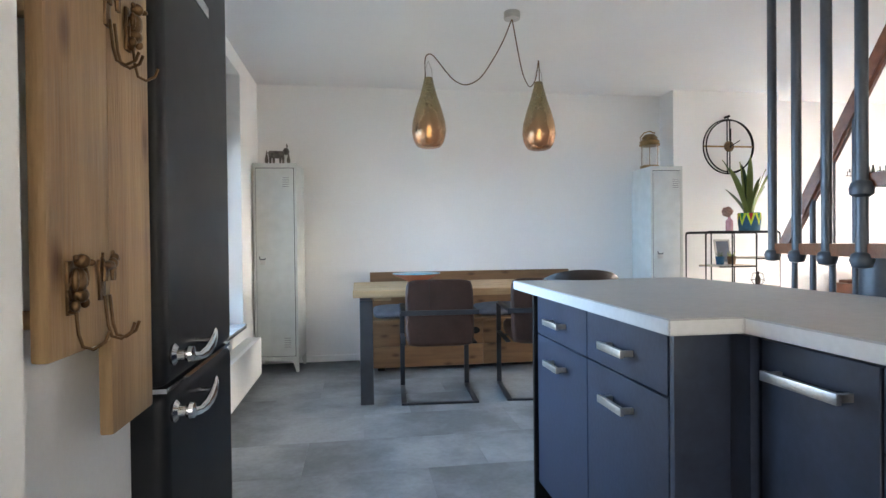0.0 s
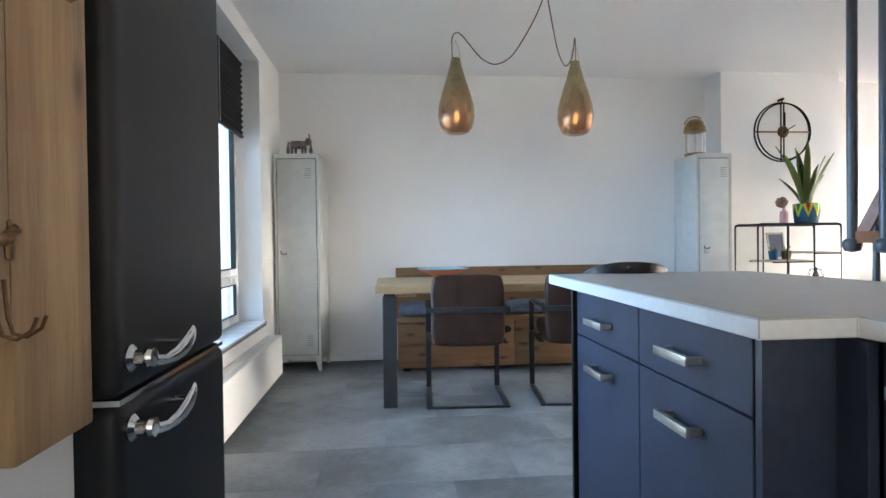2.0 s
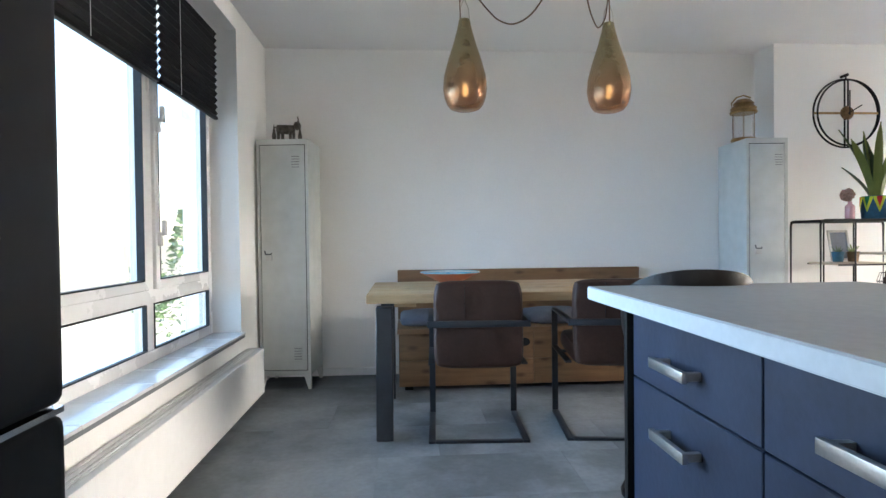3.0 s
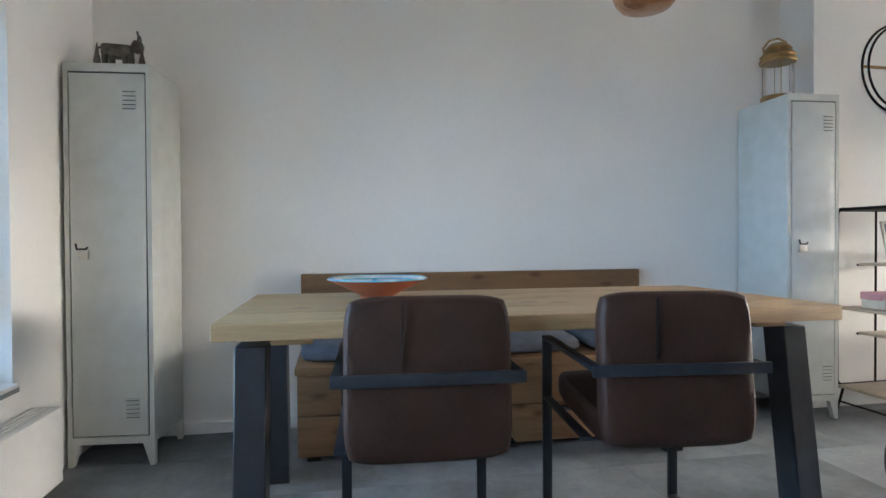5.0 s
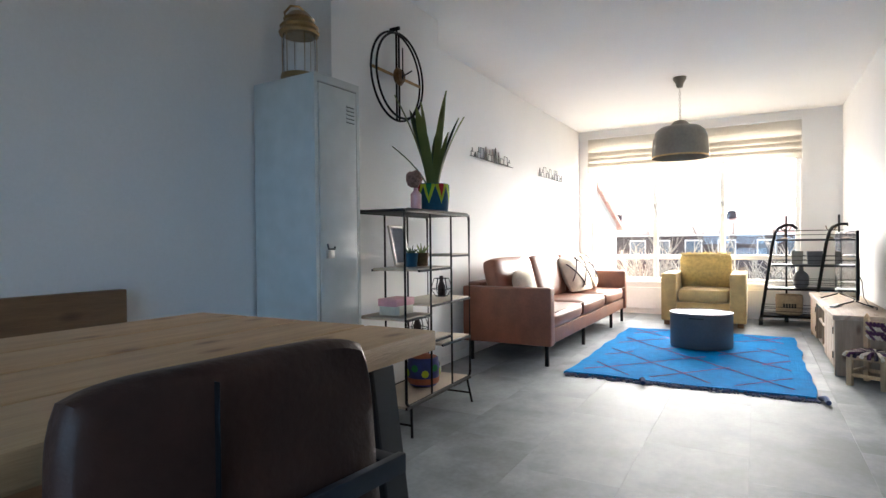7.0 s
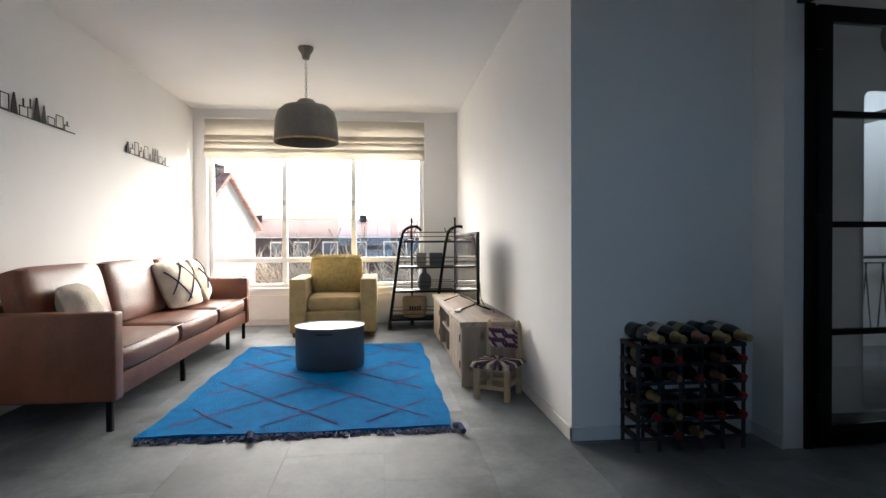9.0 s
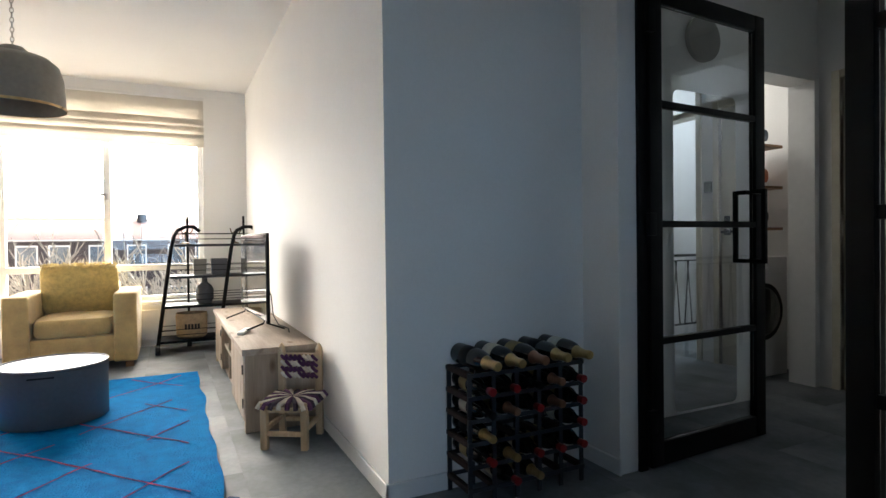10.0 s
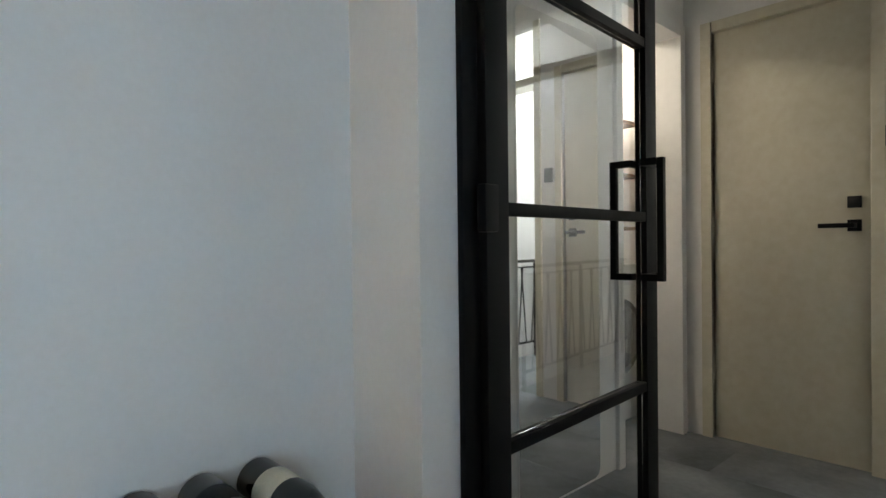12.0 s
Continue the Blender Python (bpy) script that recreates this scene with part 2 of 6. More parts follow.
M_LEAF = mat("snake_plant_leaf", (0.045, 0.075, 0.025), 0.4, scale=9, color2=(0.025, 0.055, 0.02), stretch=(1, 1, 4))
M_LEAFEDGE = mat("leaf_edge", (0.19, 0.23, 0.05), 0.45, scale=9)
M_TERRA = mat("terracotta", (0.42, 0.12, 0.05), 0.6, var=0.2, scale=8)
M_GLAZE = mat("turquoise_glaze", (0.30, 0.55, 0.62), 0.15, scale=14, color2=(0.05, 0.33, 0.48), coat=0.5)
M_GLAZEW = mat("white_glaze", (0.70, 0.68, 0.62), 0.15, scale=18, color2=(0.45, 0.50, 0.52), coat=0.5)
M_PINK = mat("pink_paper", (0.62, 0.30, 0.32), 0.6, var=0.2, scale=20)
M_BASKET = mat("woven_jute", (0.42, 0.31, 0.19), 0.9, var=0.3, scale=30, bump=0.8, bscale=90)
M_RED = mat("red_weave", (0.50, 0.02, 0.02), 0.8, var=0.2, scale=40, bump=0.4)
M_LIME = mat("lime_weave", (0.55, 0.62, 0.03), 0.8, var=0.2, scale=40, bump=0.4)
M_TEAL = mat("teal_weave", (0.015, 0.09, 0.15), 0.8, var=0.3, scale=40, bump=0.4)
M_GREENW = mat("green_weave", (0.02, 0.22, 0.07), 0.8, var=0.3, scale=40)
M_BLUEG = mat("blue_glazed_clay", (0.03, 0.04, 0.22), 0.35, var=0.4, scale=12)
M_SHELF = mat("pale_shelf_board", (0.50, 0.42, 0.32), 0.5, var=0.15, scale=6)
M_BRICK = mat("brown_brick", (0.11, 0.088, 0.09), 0.9, var=0.4, scale=3, bump=0.3)
M_ROOF = mat("red_roof_tile", (0.10, 0.043, 0.043), 0.9, var=0.35, scale=4, bump=0.4)
# Roof tile made paler than M_ROOF: its brightness in daylight is put into the colour.
M_GABLEROOF = mat("sunlit_orange_roof_tile", (0.48, 0.17, 0.13), 0.9, color2=(0.58, 0.42, 0.36), scale=2, bump=0.4, stretch=(1, 1, 4))
M_RENDERW = mat("white_render", (0.78, 0.76, 0.72), 0.9, var=0.08, scale=2)
M_PANE = mat("far_window_glass", (0.10, 0.13, 0.17), 0.15, var=0.4, scale=2)
M_BARK = mat("bare_branch", (0.44, 0.39, 0.33), 0.9, var=0.3, scale=12)
M_GROUND = mat("pale_dry_ground", (0.40, 0.38, 0.29), 0.95, var=0.4, scale=0.5)
M_BULB = glow_mat("warm_bulb", (1.0, 0.72, 0.42), 7.0)
M_LETTER = mat("dark_print", (0.03, 0.025, 0.02), 0.8)
M_SCREEN = mat("tv_screen", (0.006, 0.006, 0.007), 0.06, coat=0.6)
M_RUBBER = mat("black_rubber", (0.015, 0.015, 0.015), 0.7)
M_PINKGLASS = mat("rose_bottle_glass", (0.62, 0.32, 0.34), 0.1, coat=0.5)
M_DRIED = mat("dried_flower", (0.36, 0.20, 0.15), 0.95, var=0.4, scale=40, bump=0.8)
M_DARKROOM = mat("brown_clothes", (0.06, 0.03, 0.022), 0.9, var=0.6, scale=9)
# Near-black for gaps and holes, whose shade is put into the colour.
M_LINE = mat("dark_gap_shade", (0.006, 0.006, 0.007), 0.9)


# ---- building helpers ----
def box(bm, x0, x1, y0, y1, z0, z1, bev=0.0, seg=2):
    r = bmesh.ops.create_cube(bm, size=1.0, matrix=Matrix.Translation(((x0 + x1) / 2, (y0 + y1) / 2, (z0 + z1) / 2)) @ Matrix.Diagonal((x1 - x0, y1 - y0, z1 - z0, 1)))
    if bev:
        es = list({e for v in r["verts"] for e in v.link_edges})
        bmesh.ops.bevel(bm, geom=es, offset=bev, segments=seg, profile=0.6, affect="EDGES")
    return bm


def tube(bm, p0, p1, r0, r1=None, seg=10):
    p0, p1 = Vector(p0), Vector(p1)
    d = p1 - p0
    m = Matrix.Translation((p0 + p1) / 2) @ d.to_track_quat("Z", "Y").to_matrix().to_4x4()
    bmesh.ops.create_cone(bm, cap_ends=True, segments=seg, radius1=r0, radius2=r0 if r1 is None else r1, depth=d.length, matrix=m)
    return bm


def path(bm, pts, r, seg=8):
    pts = [Vector(p) for p in pts]
    rings = []
    for i, p in enumerate(pts):
        d = (pts[min(i + 1, len(pts) - 1)] - pts[max(i - 1, 0)]).normalized()
        q = d.to_track_quat("Z", "Y")
        rings.append([bm.verts.new(p + q @ Vector((r * math.cos(a), r * math.sin(a), 0))) for a in [2 * math.pi * k / seg for k in range(seg)]])
    for a, b in zip(rings, rings[1:]):
        for k in range(seg):
            bm.faces.new((a[k], a[(k + 1) % seg], b[(k + 1) % seg], b[k]))
    bm.faces.new(rings[0][::-1])
    bm.faces.new(rings[-1])
    return bm


def lathe(bm, prof, cx=0, cy=0, cz=0, seg=28, sx=1, sy=1, cap=True):
    rings = []
    for r, z in prof:
        rings.append([bm.verts.new((cx + sx * max(r, 1e-4) * math.cos(2 * math.pi * k / seg), cy + sy * max(r, 1e-4) * math.sin(2 * math.pi * k / seg), cz + z)) for k in range(seg)])
    for a, b in zip(rings, rings[1:]):
        for k in range(seg):
            bm.faces.new((a[k], a[(k + 1) % seg], b[(k + 1) % seg], b[k]))
    if cap:
        bm.faces.new(rings[0][::-1])
        bm.faces.new(rings[-1])
    return bm


def prism(bm, poly, h, axis="z", at=0.0):
    """A polygon of 2D corners pushed out by h along an axis."""
    def v3(p, w):
        return {"z": (p[0], p[1], w), "y": (p[0], w, p[1]), "x": (w, p[0], p[1])}[axis]
    a = [bm.verts.new(v3(p, at)) for p in poly]
    b = [bm.verts.new(v3(p, at + h)) for p in poly]
    bm.faces.new(a[::-1])
    bm.faces.new(b)
    for k in range(len(poly)):
        j = (k + 1) % len(poly)
        bm.faces.new((a[k], a[j], b[j], b[k]))
    bmesh.ops.recalc_face_normals(bm, faces=bm.faces[:])
    return bm


def pillow(bm, sx, sy, sz, n=10, puff=0.5, m=None):
    """A soft block: a lattice box bulged in the middle and rounded at the rim."""
    bm2 = bmesh.new()
    bmesh.ops.create_cube(bm2, size=2.0)
    bmesh.ops.subdivide_edges(bm2, edges=bm2.edges[:], cuts=n, use_grid_fill=True)
    for v in bm2.verts:
        x, y, z = v.co
        rim = max(abs(x), abs(y))
        lift = 1 - puff * (1 - (1 - x ** 4) * (1 - y ** 4))
        k = 1 - 0.06 * abs(z) ** 3
        nz = noise.noise(Vector((x * 1.7 + sx * 9, y * 1.7 + sy * 7, z))) * 0.05
        v.co = (x * (1 - 0.07 * y ** 6) * k * sx / 2, y * (1 - 0.07 * x ** 6) * k * sy / 2, z * lift * sz / 2 + nz * sz * (1 if rim < 0.98 else 0))
    if m is not None:
        bmesh.ops.transform(bm2, matrix=m, verts=bm2.verts[:])
    tmp = bpy.data.meshes.new("soft")
    bm2.to_mesh(tmp)
    bm2.free()
    bm.from_mesh(tmp)
    bpy.data.meshes.remove(tmp)
    return bm


def B():
    return bmesh.new()


def meshob(name, bm, material, smooth=None):
    me = bpy.data.meshes.new(name)
    bmesh.ops.recalc_face_normals(bm, faces=bm.faces[:])
    bm.to_mesh(me)
    bm.free()
    me.materials.append(material)
    ob = new(name, me)
    if smooth is None or smooth:
        me.shade_smooth()
        me.set_sharp_from_angle(angle=radians(38))
    return ob


def part(name, bm, material, parent, label="", at=None, smooth=True):
    ob = meshob(name, bm, material, smooth)
    ob.parent = parent
    if at is not None:
        ob.matrix_local = at
    if label:
        tagged(ob, label)
    return ob


def thing(name, label, category, m=None, group=""):
    ob = new(name)
    ob.empty_display_size = 0.1
    if m is not None:
        ob.matrix_world = m
    return tagged(ob, label, category, group)


def struct(name, bm, material, label, category, smooth=False):
    return tagged(meshob(name, bm, material, smooth), label, category, "", "structure")


def solo(name, bm, material, label, category, m=None, group=""):
    ob = tagged(meshob(name, bm, material), label, category, group)
    if m is not None:
        ob.matrix_world = m
    return ob


# ---- structure ----
H = 2.574
X0, XW = -0.91, 8.82          # kitchen window wall, living window wall
YB, YP, YS, YT = 5.35, 5.10, 5.375, 2.24   # back wall, pilaster face, sofa wall, television wall
YN, YH = 1.285, -0.915        # nib face, hall wall


def wall(name, label, *boxes, material=None):
    bm = B()
    for b in boxes:
        box(bm, *b)
    return struct(name, bm, material or M_WALL, label, "wall")


floor_bm = box(B(), -1.6, 9.2, -2.9, 5.9, -0.2, -0.004)
floor = struct("floor", floor_bm, M_JOINT, "grey concrete-look tile floor with thin joints", "floor")
ceil_bm = box(B(), -1.6, 9.2, -2.9, 5.9, H, H + 0.25)
ceiling = struct("ceiling", ceil_bm, M_CEIL, "smooth white painted ceiling", "ceiling")
# kitchen window wall with its opening
KW = (1.95, 4.60, 0.475, 2.44)
wall("wall_west", "white wall around the kitchen window", (X0 - 0.36, X0, 1.245, KW[0], 0, H), (X0 - 0.36, X0, KW[1], YB, 0, H), (X0 - 0.36, X0, KW[0], KW[1], 0, KW[2]), (X0 - 0.36, X0, KW[0], KW[1], KW[3], H))
wall("wall_coat", "white wall piece carrying the wooden coat boards", (-1.21, -0.475, 0.72, 1.245, 0, H))
wall("wall_kitchen_west", "white kitchen side wall", (-0.62, -0.390, -2.6, 0.72, 0, H))
# Unseen end wall; its opening is added to let the fill lamp in.
wall("wall_south", "unseen white kitchen end wall with an opening added for fill light", (-0.62, 0.2, -2.75, -2.6, 0, H), (1.6, 2.85, -2.75, -2.6, 0, H), (0.2, 1.6, -2.75, -2.6, 0, 1.0), (0.2, 1.6, -2.75, -2.6, 2.2, H))
wall("wall_back", "long white wall behind the dining bench", (X0 - 0.36, 3.06, YB, YB + 0.25, 0, H))
wall("wall_pilaster", "white wall projection behind the metal shelf", (3.06, 4.209, YP, YB + 0.25, 0, H))
wall("wall_sofa", "white wall behind the leather sofa", (4.209, XW + 0.3, YS, YS + 0.22, 0, H))
LW = (2.66, 5.225, 0.44, 2.43)
wall("wall_east", "white wall around the wide living room window", (XW, XW + 0.3, YT - 0.12, LW[0], 0, H), (XW, XW + 0.3, LW[1], YS, 0, H), (XW, XW + 0.3, LW[0], LW[1], 0, LW[2]), (XW, XW + 0.3, LW[0], LW[1], LW[3], H))
wall("wall_television", "white wall beside the television cabinet", (4.618, XW, YT - 0.12, YT, 0, H))
wall("wall_wine", "white wall behind the wine rack", (4.618, 4.86, YN - 0.13, YT - 0.12, 0, H))
wall("wall_nib", "white wall nib carrying the steel door", (4.39, 4.618, YN - 0.13, YN, 0, H))
wall("wall_hall_east", "hall wall with the laundry doorway", (4.86, 5.0, -0.24, YN - 0.13, 0, H), (4.86, 5.0, -0.86, -0.24, 2.03, H), (4.86, 5.0, -1.05, -0.86, 0, H))
wall("wall_hall_south", "hall wall with a flush cream door", (4.72, 4.86, YH - 0.13, YH, 0, H), (3.92, 4.08, YH - 0.13, YH, 0, H), (4.08, 4.72, YH - 0.13, YH, 2.02, H), (3.02, 3.92, YH - 0.13, YH, 2.35, H))
wall("wall_hall_west", "white wall between kitchen and hall", (2.85, 3.02, -2.75, 1.15, 0, H))
wall("wall_over_door", "white wall above the steel door frame", (3.02, 4.39, YN - 0.13, YN, 2.16, H))
wall("wall_landing", "pale landing walls beyond the hall", (2.75, 4.9, -2.9, -2.75, 0, H), (3.95, 4.08, -2.75, YH - 0.13, 0, H))
wall("wall_laundry", "laundry room walls", (5.0, 6.6, -1.35, -1.2, 0, H), (6.6, 6.72, -1.35, 1.2, 0, H), (5.0, 6.6, 0.35, 0.47, 0, H), (5.0, 5.06, -1.2, -1.05, 0, H))


def skirting(name, *boxes):
    bm = B()
    for b in boxes:
        box(bm, *b, bev=0.003, seg=1)
    return struct(name, bm, M_WHITE, "low white painted skirting board", "baseboard")


skirting("baseboard_television", (4.606, 8.82, YT, YT + 0.012, 0, 0.07))
skirting("baseboard_wine", (4.606, 4.618, YN + 0.012, YT + 0.012, 0, 0.07))
skirting("baseboard_nib", (4.378, 4.618, YN, YN + 0.012, 0, 0.07))
skirting("baseboard_back", (X0, 3.06, YB - 0.012, YB, 0, 0.06))
skirting("baseboard_sofa", (4.221, 8.82, YS - 0.012, YS, 0, 0.07))
skirting("baseboard_pilaster", (3.06, 4.221, YP - 0.012, YP, 0, 0.07))


# ---- windows and doors ----
def frame_rect(bm, axis, at, d, u0, u1, z0, z1, w, bev=0.004):
    """Four bars round a rectangle in a wall of constant x or y."""
    def bar(ua, ub, za, zb):
        if axis == "x":
            box(bm, at, at + d, ua, ub, za, zb, bev, 1)
        else:
            box(bm, ua, ub, at, at + d, za, zb, bev, 1)
    bar(u0, u0 + w, z0, z1)
    bar(u1 - w, u1, z0, z1)
    bar(u0 + w, u1 - w, z0, z0 + w)
    bar(u0 + w, u1 - w, z1 - w, z1)
    return bm


def pane(parent, x0, x1, y0, y1, z0, z1):
    ob = part("pane", box(B(), x0, x1, y0, y1, z0, z1), M_GLASS, parent, smooth=False)
    ob.visible_shadow = False
    return ob


def kitchen_window():
    w = tagged(thing("window_1", "white plastic kitchen window with a low transom", "window"), kind="structure")
    x = X0 - 0.25
    y0, y1, z0, z1 = KW
    part("window_frame", frame_rect(B(), "x", x, 0.07, y0, y1, z0, z1, 0.06), M_UPVC, w)
    tz = 0.80
    part("transom", box(B(), x + 0.001, x + 0.069, y0 + 0.06, y1 - 0.06, tz - 0.035, tz + 0.035, 0.004), M_UPVC, w)
    for yy in (2.83, 3.72):
        part("mullion", box(B(), x + 0.002, x + 0.068, yy - 0.04, yy + 0.04, z0 + 0.06, z1 - 0.06, 0.004), M_UPVC, w)
    for ya, yb in ((y0 + 0.06, 2.79), (2.87, 3.68), (3.76, y1 - 0.06)):
        part("sash", frame_rect(B(), "x", x + 0.01, 0.075, ya, yb, tz + 0.035, z1 - 0.06, 0.045), M_UPVC, w)
        part("gasket", frame_rect(B(), "x", x + 0.05, 0.036, ya + 0.0452, yb - 0.0452, tz + 0.0802, z1 - 0.1052, 0.006, 0), M_RUBBER, w, "black rubber glazing gasket")
        part("gasket", frame_rect(B(), "x", x + 0.05, 0.022, ya + 0.0012, yb - 0.0012, z0 + 0.0612, tz - 0.0362, 0.006, 0), M_RUBBER, w, "black rubber glazing gasket")
        pane(w, x + 0.035, x + 0.041, ya + 0.04, yb - 0.04, tz + 0.075, z1 - 0.1)
        pane(w, x + 0.035, x + 0.041, ya + 0.001, yb - 0.001, z0 + 0.061, tz - 0.036)
    for zz in (1.05, 1.62):
        hb = box(B(), x + 0.085, x + 0.105, 3.775, 3.80, zz, zz + 0.07, 0.003)
        box(hb, x + 0.105, x + 0.125, 3.775, 3.80, zz + 0.05, zz + 0.13, 0.003)
        part("window_handle", hb, M_UPVC, w, "small white window handle")
    sill = struct("window_sill", box(B(), X0 - 0.178, X0 + 0.026, y0 + 0.004, y1 - 0.004, z0 - 0.03, z0 + 0.001, 0.003), M_JOINT, "window sill of glossy white tiles", "window sill")
    nt = 10
    tw = (y1 - y0 - 0.006) / nt
    for k in range(nt):
        part("tile", box(B(), X0 - 0.18, X0 + 0.03, y0 + 0.003 + k * tw + 0.0015, y0 + 0.003 + (k + 1) * tw - 0.0015, z0 - 0.012, z0 + 0.005, 0.003, 1), M_SILL, sill)
    bl = thing("pleated_blind", "black pleated window blind half lowered", "blind")
    for ya, yb in ((3.74, y1 - 0.03), (2.84, 3.71), (1.99, 2.80)):
        bm = B()
        n = 26
        top, bot = z1 - 0.02, 1.87
        prev = None
        for i in range(n + 1):
            zz = top + (bot - top) * i / n
            xx = X0 - 0.13 + (0.012 if i % 2 else -0.004)
            cur = [bm.verts.new((xx + dx, y, zz)) for dx in (0, 0.004) for y in (ya, yb)]
            if prev:
                bm.faces.new((prev[0], prev[1], cur[1], cur[0]))
                bm.faces.new((prev[2], cur[2], cur[3], prev[3]))
                bm.faces.new((prev[0], cur[0], cur[2], prev[2]))
                bm.faces.new((prev[1], prev[3], cur[3], cur[1]))
            prev = cur
        part("pleats", bm, M_BLACKFAB, bl, smooth=False)
        part("bottom_rail", box(B(), X0 - 0.137, X0 - 0.113, ya, yb, bot - 0.02, bot, 0.003), M_BLACK, bl)
        part("cord", tube(B(), (X0 - 0.10, yb - 0.62, bot - 0.02), (X0 - 0.10, yb - 0.62, top), 0.0015, seg=5), M_WHITE, bl, "thin white cord")


kitchen_window()


def living_window():
    w = tagged(thing("window_2", "wide white three-light window over a low sill", "window"), kind="structure")
    x = XW + 0.08
    y0, y1, z0, z1 = LW
    part("window_frame", frame_rect(B(), "x", x, 0.08, y0, y1, z0, z1, 0.05), M_UPVC, w)
    tz = 0.775
    part("transom", box(B(), x + 0.001, x + 0.079, y0 + 0.05, y1 - 0.05, tz - 0.03, tz + 0.03, 0.004), M_UPVC, w)
    for yy in (3.515, 4.346):
        part("mullion", box(B(), x + 0.002, x + 0.078, yy - 0.03, yy + 0.03, z0 + 0.05, z1 - 0.05, 0.004), M_UPVC, w)
        hb = box(B(), x - 0.025, x, yy - 0.012, yy + 0.012, 1.44, 1.50, 0.003)
        box(hb, x - 0.028, x - 0.012, yy - 0.012, yy + 0.06, 1.48, 1.50, 0.003)
        part("window_handle", hb, M_STEEL, w, "small metal window catch")
    for ya, yb in ((y0 + 0.05, 3.485), (3.545, 4.316), (4.376, y1 - 0.05)):
        pane(w, x + 0.035, x + 0.041, ya + 0.001, yb - 0.001, z0 + 0.051, tz - 0.031)
        pane(w, x + 0.035, x + 0.041, ya + 0.001, yb - 0.001, tz + 0.031, z1 - 0.051)
    struct("window_sill_living", box(B(), XW - 0.03, XW + 0.08, y0 + 0.003, y1 - 0.003, z0 - 0.03, z0 + 0.004, 0.004), M_WHITE, "white painted window sill", "window sill")
    struct("heating_casing", box(B(), XW - 0.03, XW, y0 + 0.02, y1 - 0.02, 0.07, 0.36, 0.004), M_WHITE, "white panel under the window", "panel")
    bl = thing("roman_blind", "beige linen roman blind pulled up in folds", "blind")
    part("fabric", box(B(), XW - 0.030, XW - 0.024, LW[0] - 0.01, LW[1] + 0.01, 2.20, 2.452, 0.002, 1), M_BLIND, bl)
    for k, (za, zb) in enumerate(((2.14, 2.26), (2.06, 2.18), (1.975, 2.10))):
        part("fold", box(B(), XW - 0.046 - 0.014 * k, XW - 0.036 - 0.014 * k, LW[0] - 0.01, LW[1] + 0.01, za, zb, 0.004, 2), M_BLIND, bl)
    part("head_rail", box(B(), XW - 0.035, XW - 0.001, LW[0] - 0.012, LW[1] + 0.012, 2.45, 2.48, 0.003), M_WHITE, bl)


living_window()


def steel_door():
    fr = tagged(thing("door_frame", "black steel partition frame with a glazed side panel", "door frame"), kind="structure")
    part("head", box(B(), 3.021, 4.389, 1.165, 1.225, 2.10, 2.159, 0.003), M_BLACK, fr)
    part("stile", box(B(), 3.47, 3.545, 1.165, 1.225, 0, 2.10, 0.003), M_BLACK, fr)
    part("stile", box(B(), 3.021, 3.08, 1.165, 1.225, 0, 2.10, 0.003), M_BLACK, fr)
    part("jamb", box(B(), 4.372, 4.389, 1.141, 1.186, 0, 2.10, 0.002), M_BLACK, fr)
    for zz, hh in ((0.0, 0.10), (0.515, 0.04), (1.045, 0.04), (1.575, 0.04)):
        part("bar", box(B(), 3.08, 3.47, 1.175, 1.215, zz, zz + hh, 0.002), M_BLACK, fr)
    for za, zb in ((0.10, 0.515), (0.555, 1.045), (1.085, 1.575), (1.615, 2.10)):
        pane(fr, 3.0805, 3.4695, 1.192, 1.198, za + 0.001, zb - 0.001)
    # the leaf, swung open into the hall
    m = pose(4.374, 1.138, 0.012, 0, 0, -86.5)
    d = tagged(thing("door_1", "open black steel glazed door with a square pull handle", "door", m), kind="structure")
    W, HH = 0.83, 2.075
    part("stile", box(B(), 0.0, 0.075, -0.02, 0.02, 0, HH, 0.003), M_BLACK, d)
    part("stile", box(B(), W - 0.075, W, -0.02, 0.02, 0, HH, 0.003), M_BLACK, d)
    for za, zb in ((0.0, 0.10), (0.526, 0.554), (1.036, 1.064), (1.556, 1.584), (HH - 0.075, HH)):
        part("bar", box(B(), 0.075, W - 0.075, -0.018, 0.018, za, zb, 0.002), M_BLACK, d)
    for za, zb in ((0.10, 0.526), (0.554, 1.036), (1.064, 1.556), (1.584, HH - 0.075)):
        pane(d, 0.0755, W - 0.0755, -0.003, 0.003, za + 0.001, zb - 0.001)
    for s in (-1, 1):
        hb = box(B(), W - 0.11, W - 0.09, s * 0.075 - 0.01, s * 0.075 + 0.01, 0.86, 1.22, 0.002)
        for zz in (0.86, 1.20):
            box(hb, W - 0.11, W - 0.09, min(s * 0.02, s * 0.065), max(s * 0.02, s * 0.065), zz, zz + 0.02)
            box(hb, W - 0.11, W - 0.02, s * 0.022 - 0.006, s * 0.022 + 0.006, zz, zz + 0.02)
        part("pull_handle", hb, M_BLACK, d)
    for zz in (0.16, 1.0, 1.86):
        part("hinge", box(B(), -0.03, 0.012, -0.042, -0.019, zz, zz + 0.095, 0.003), M_BLACK, d)


steel_door()


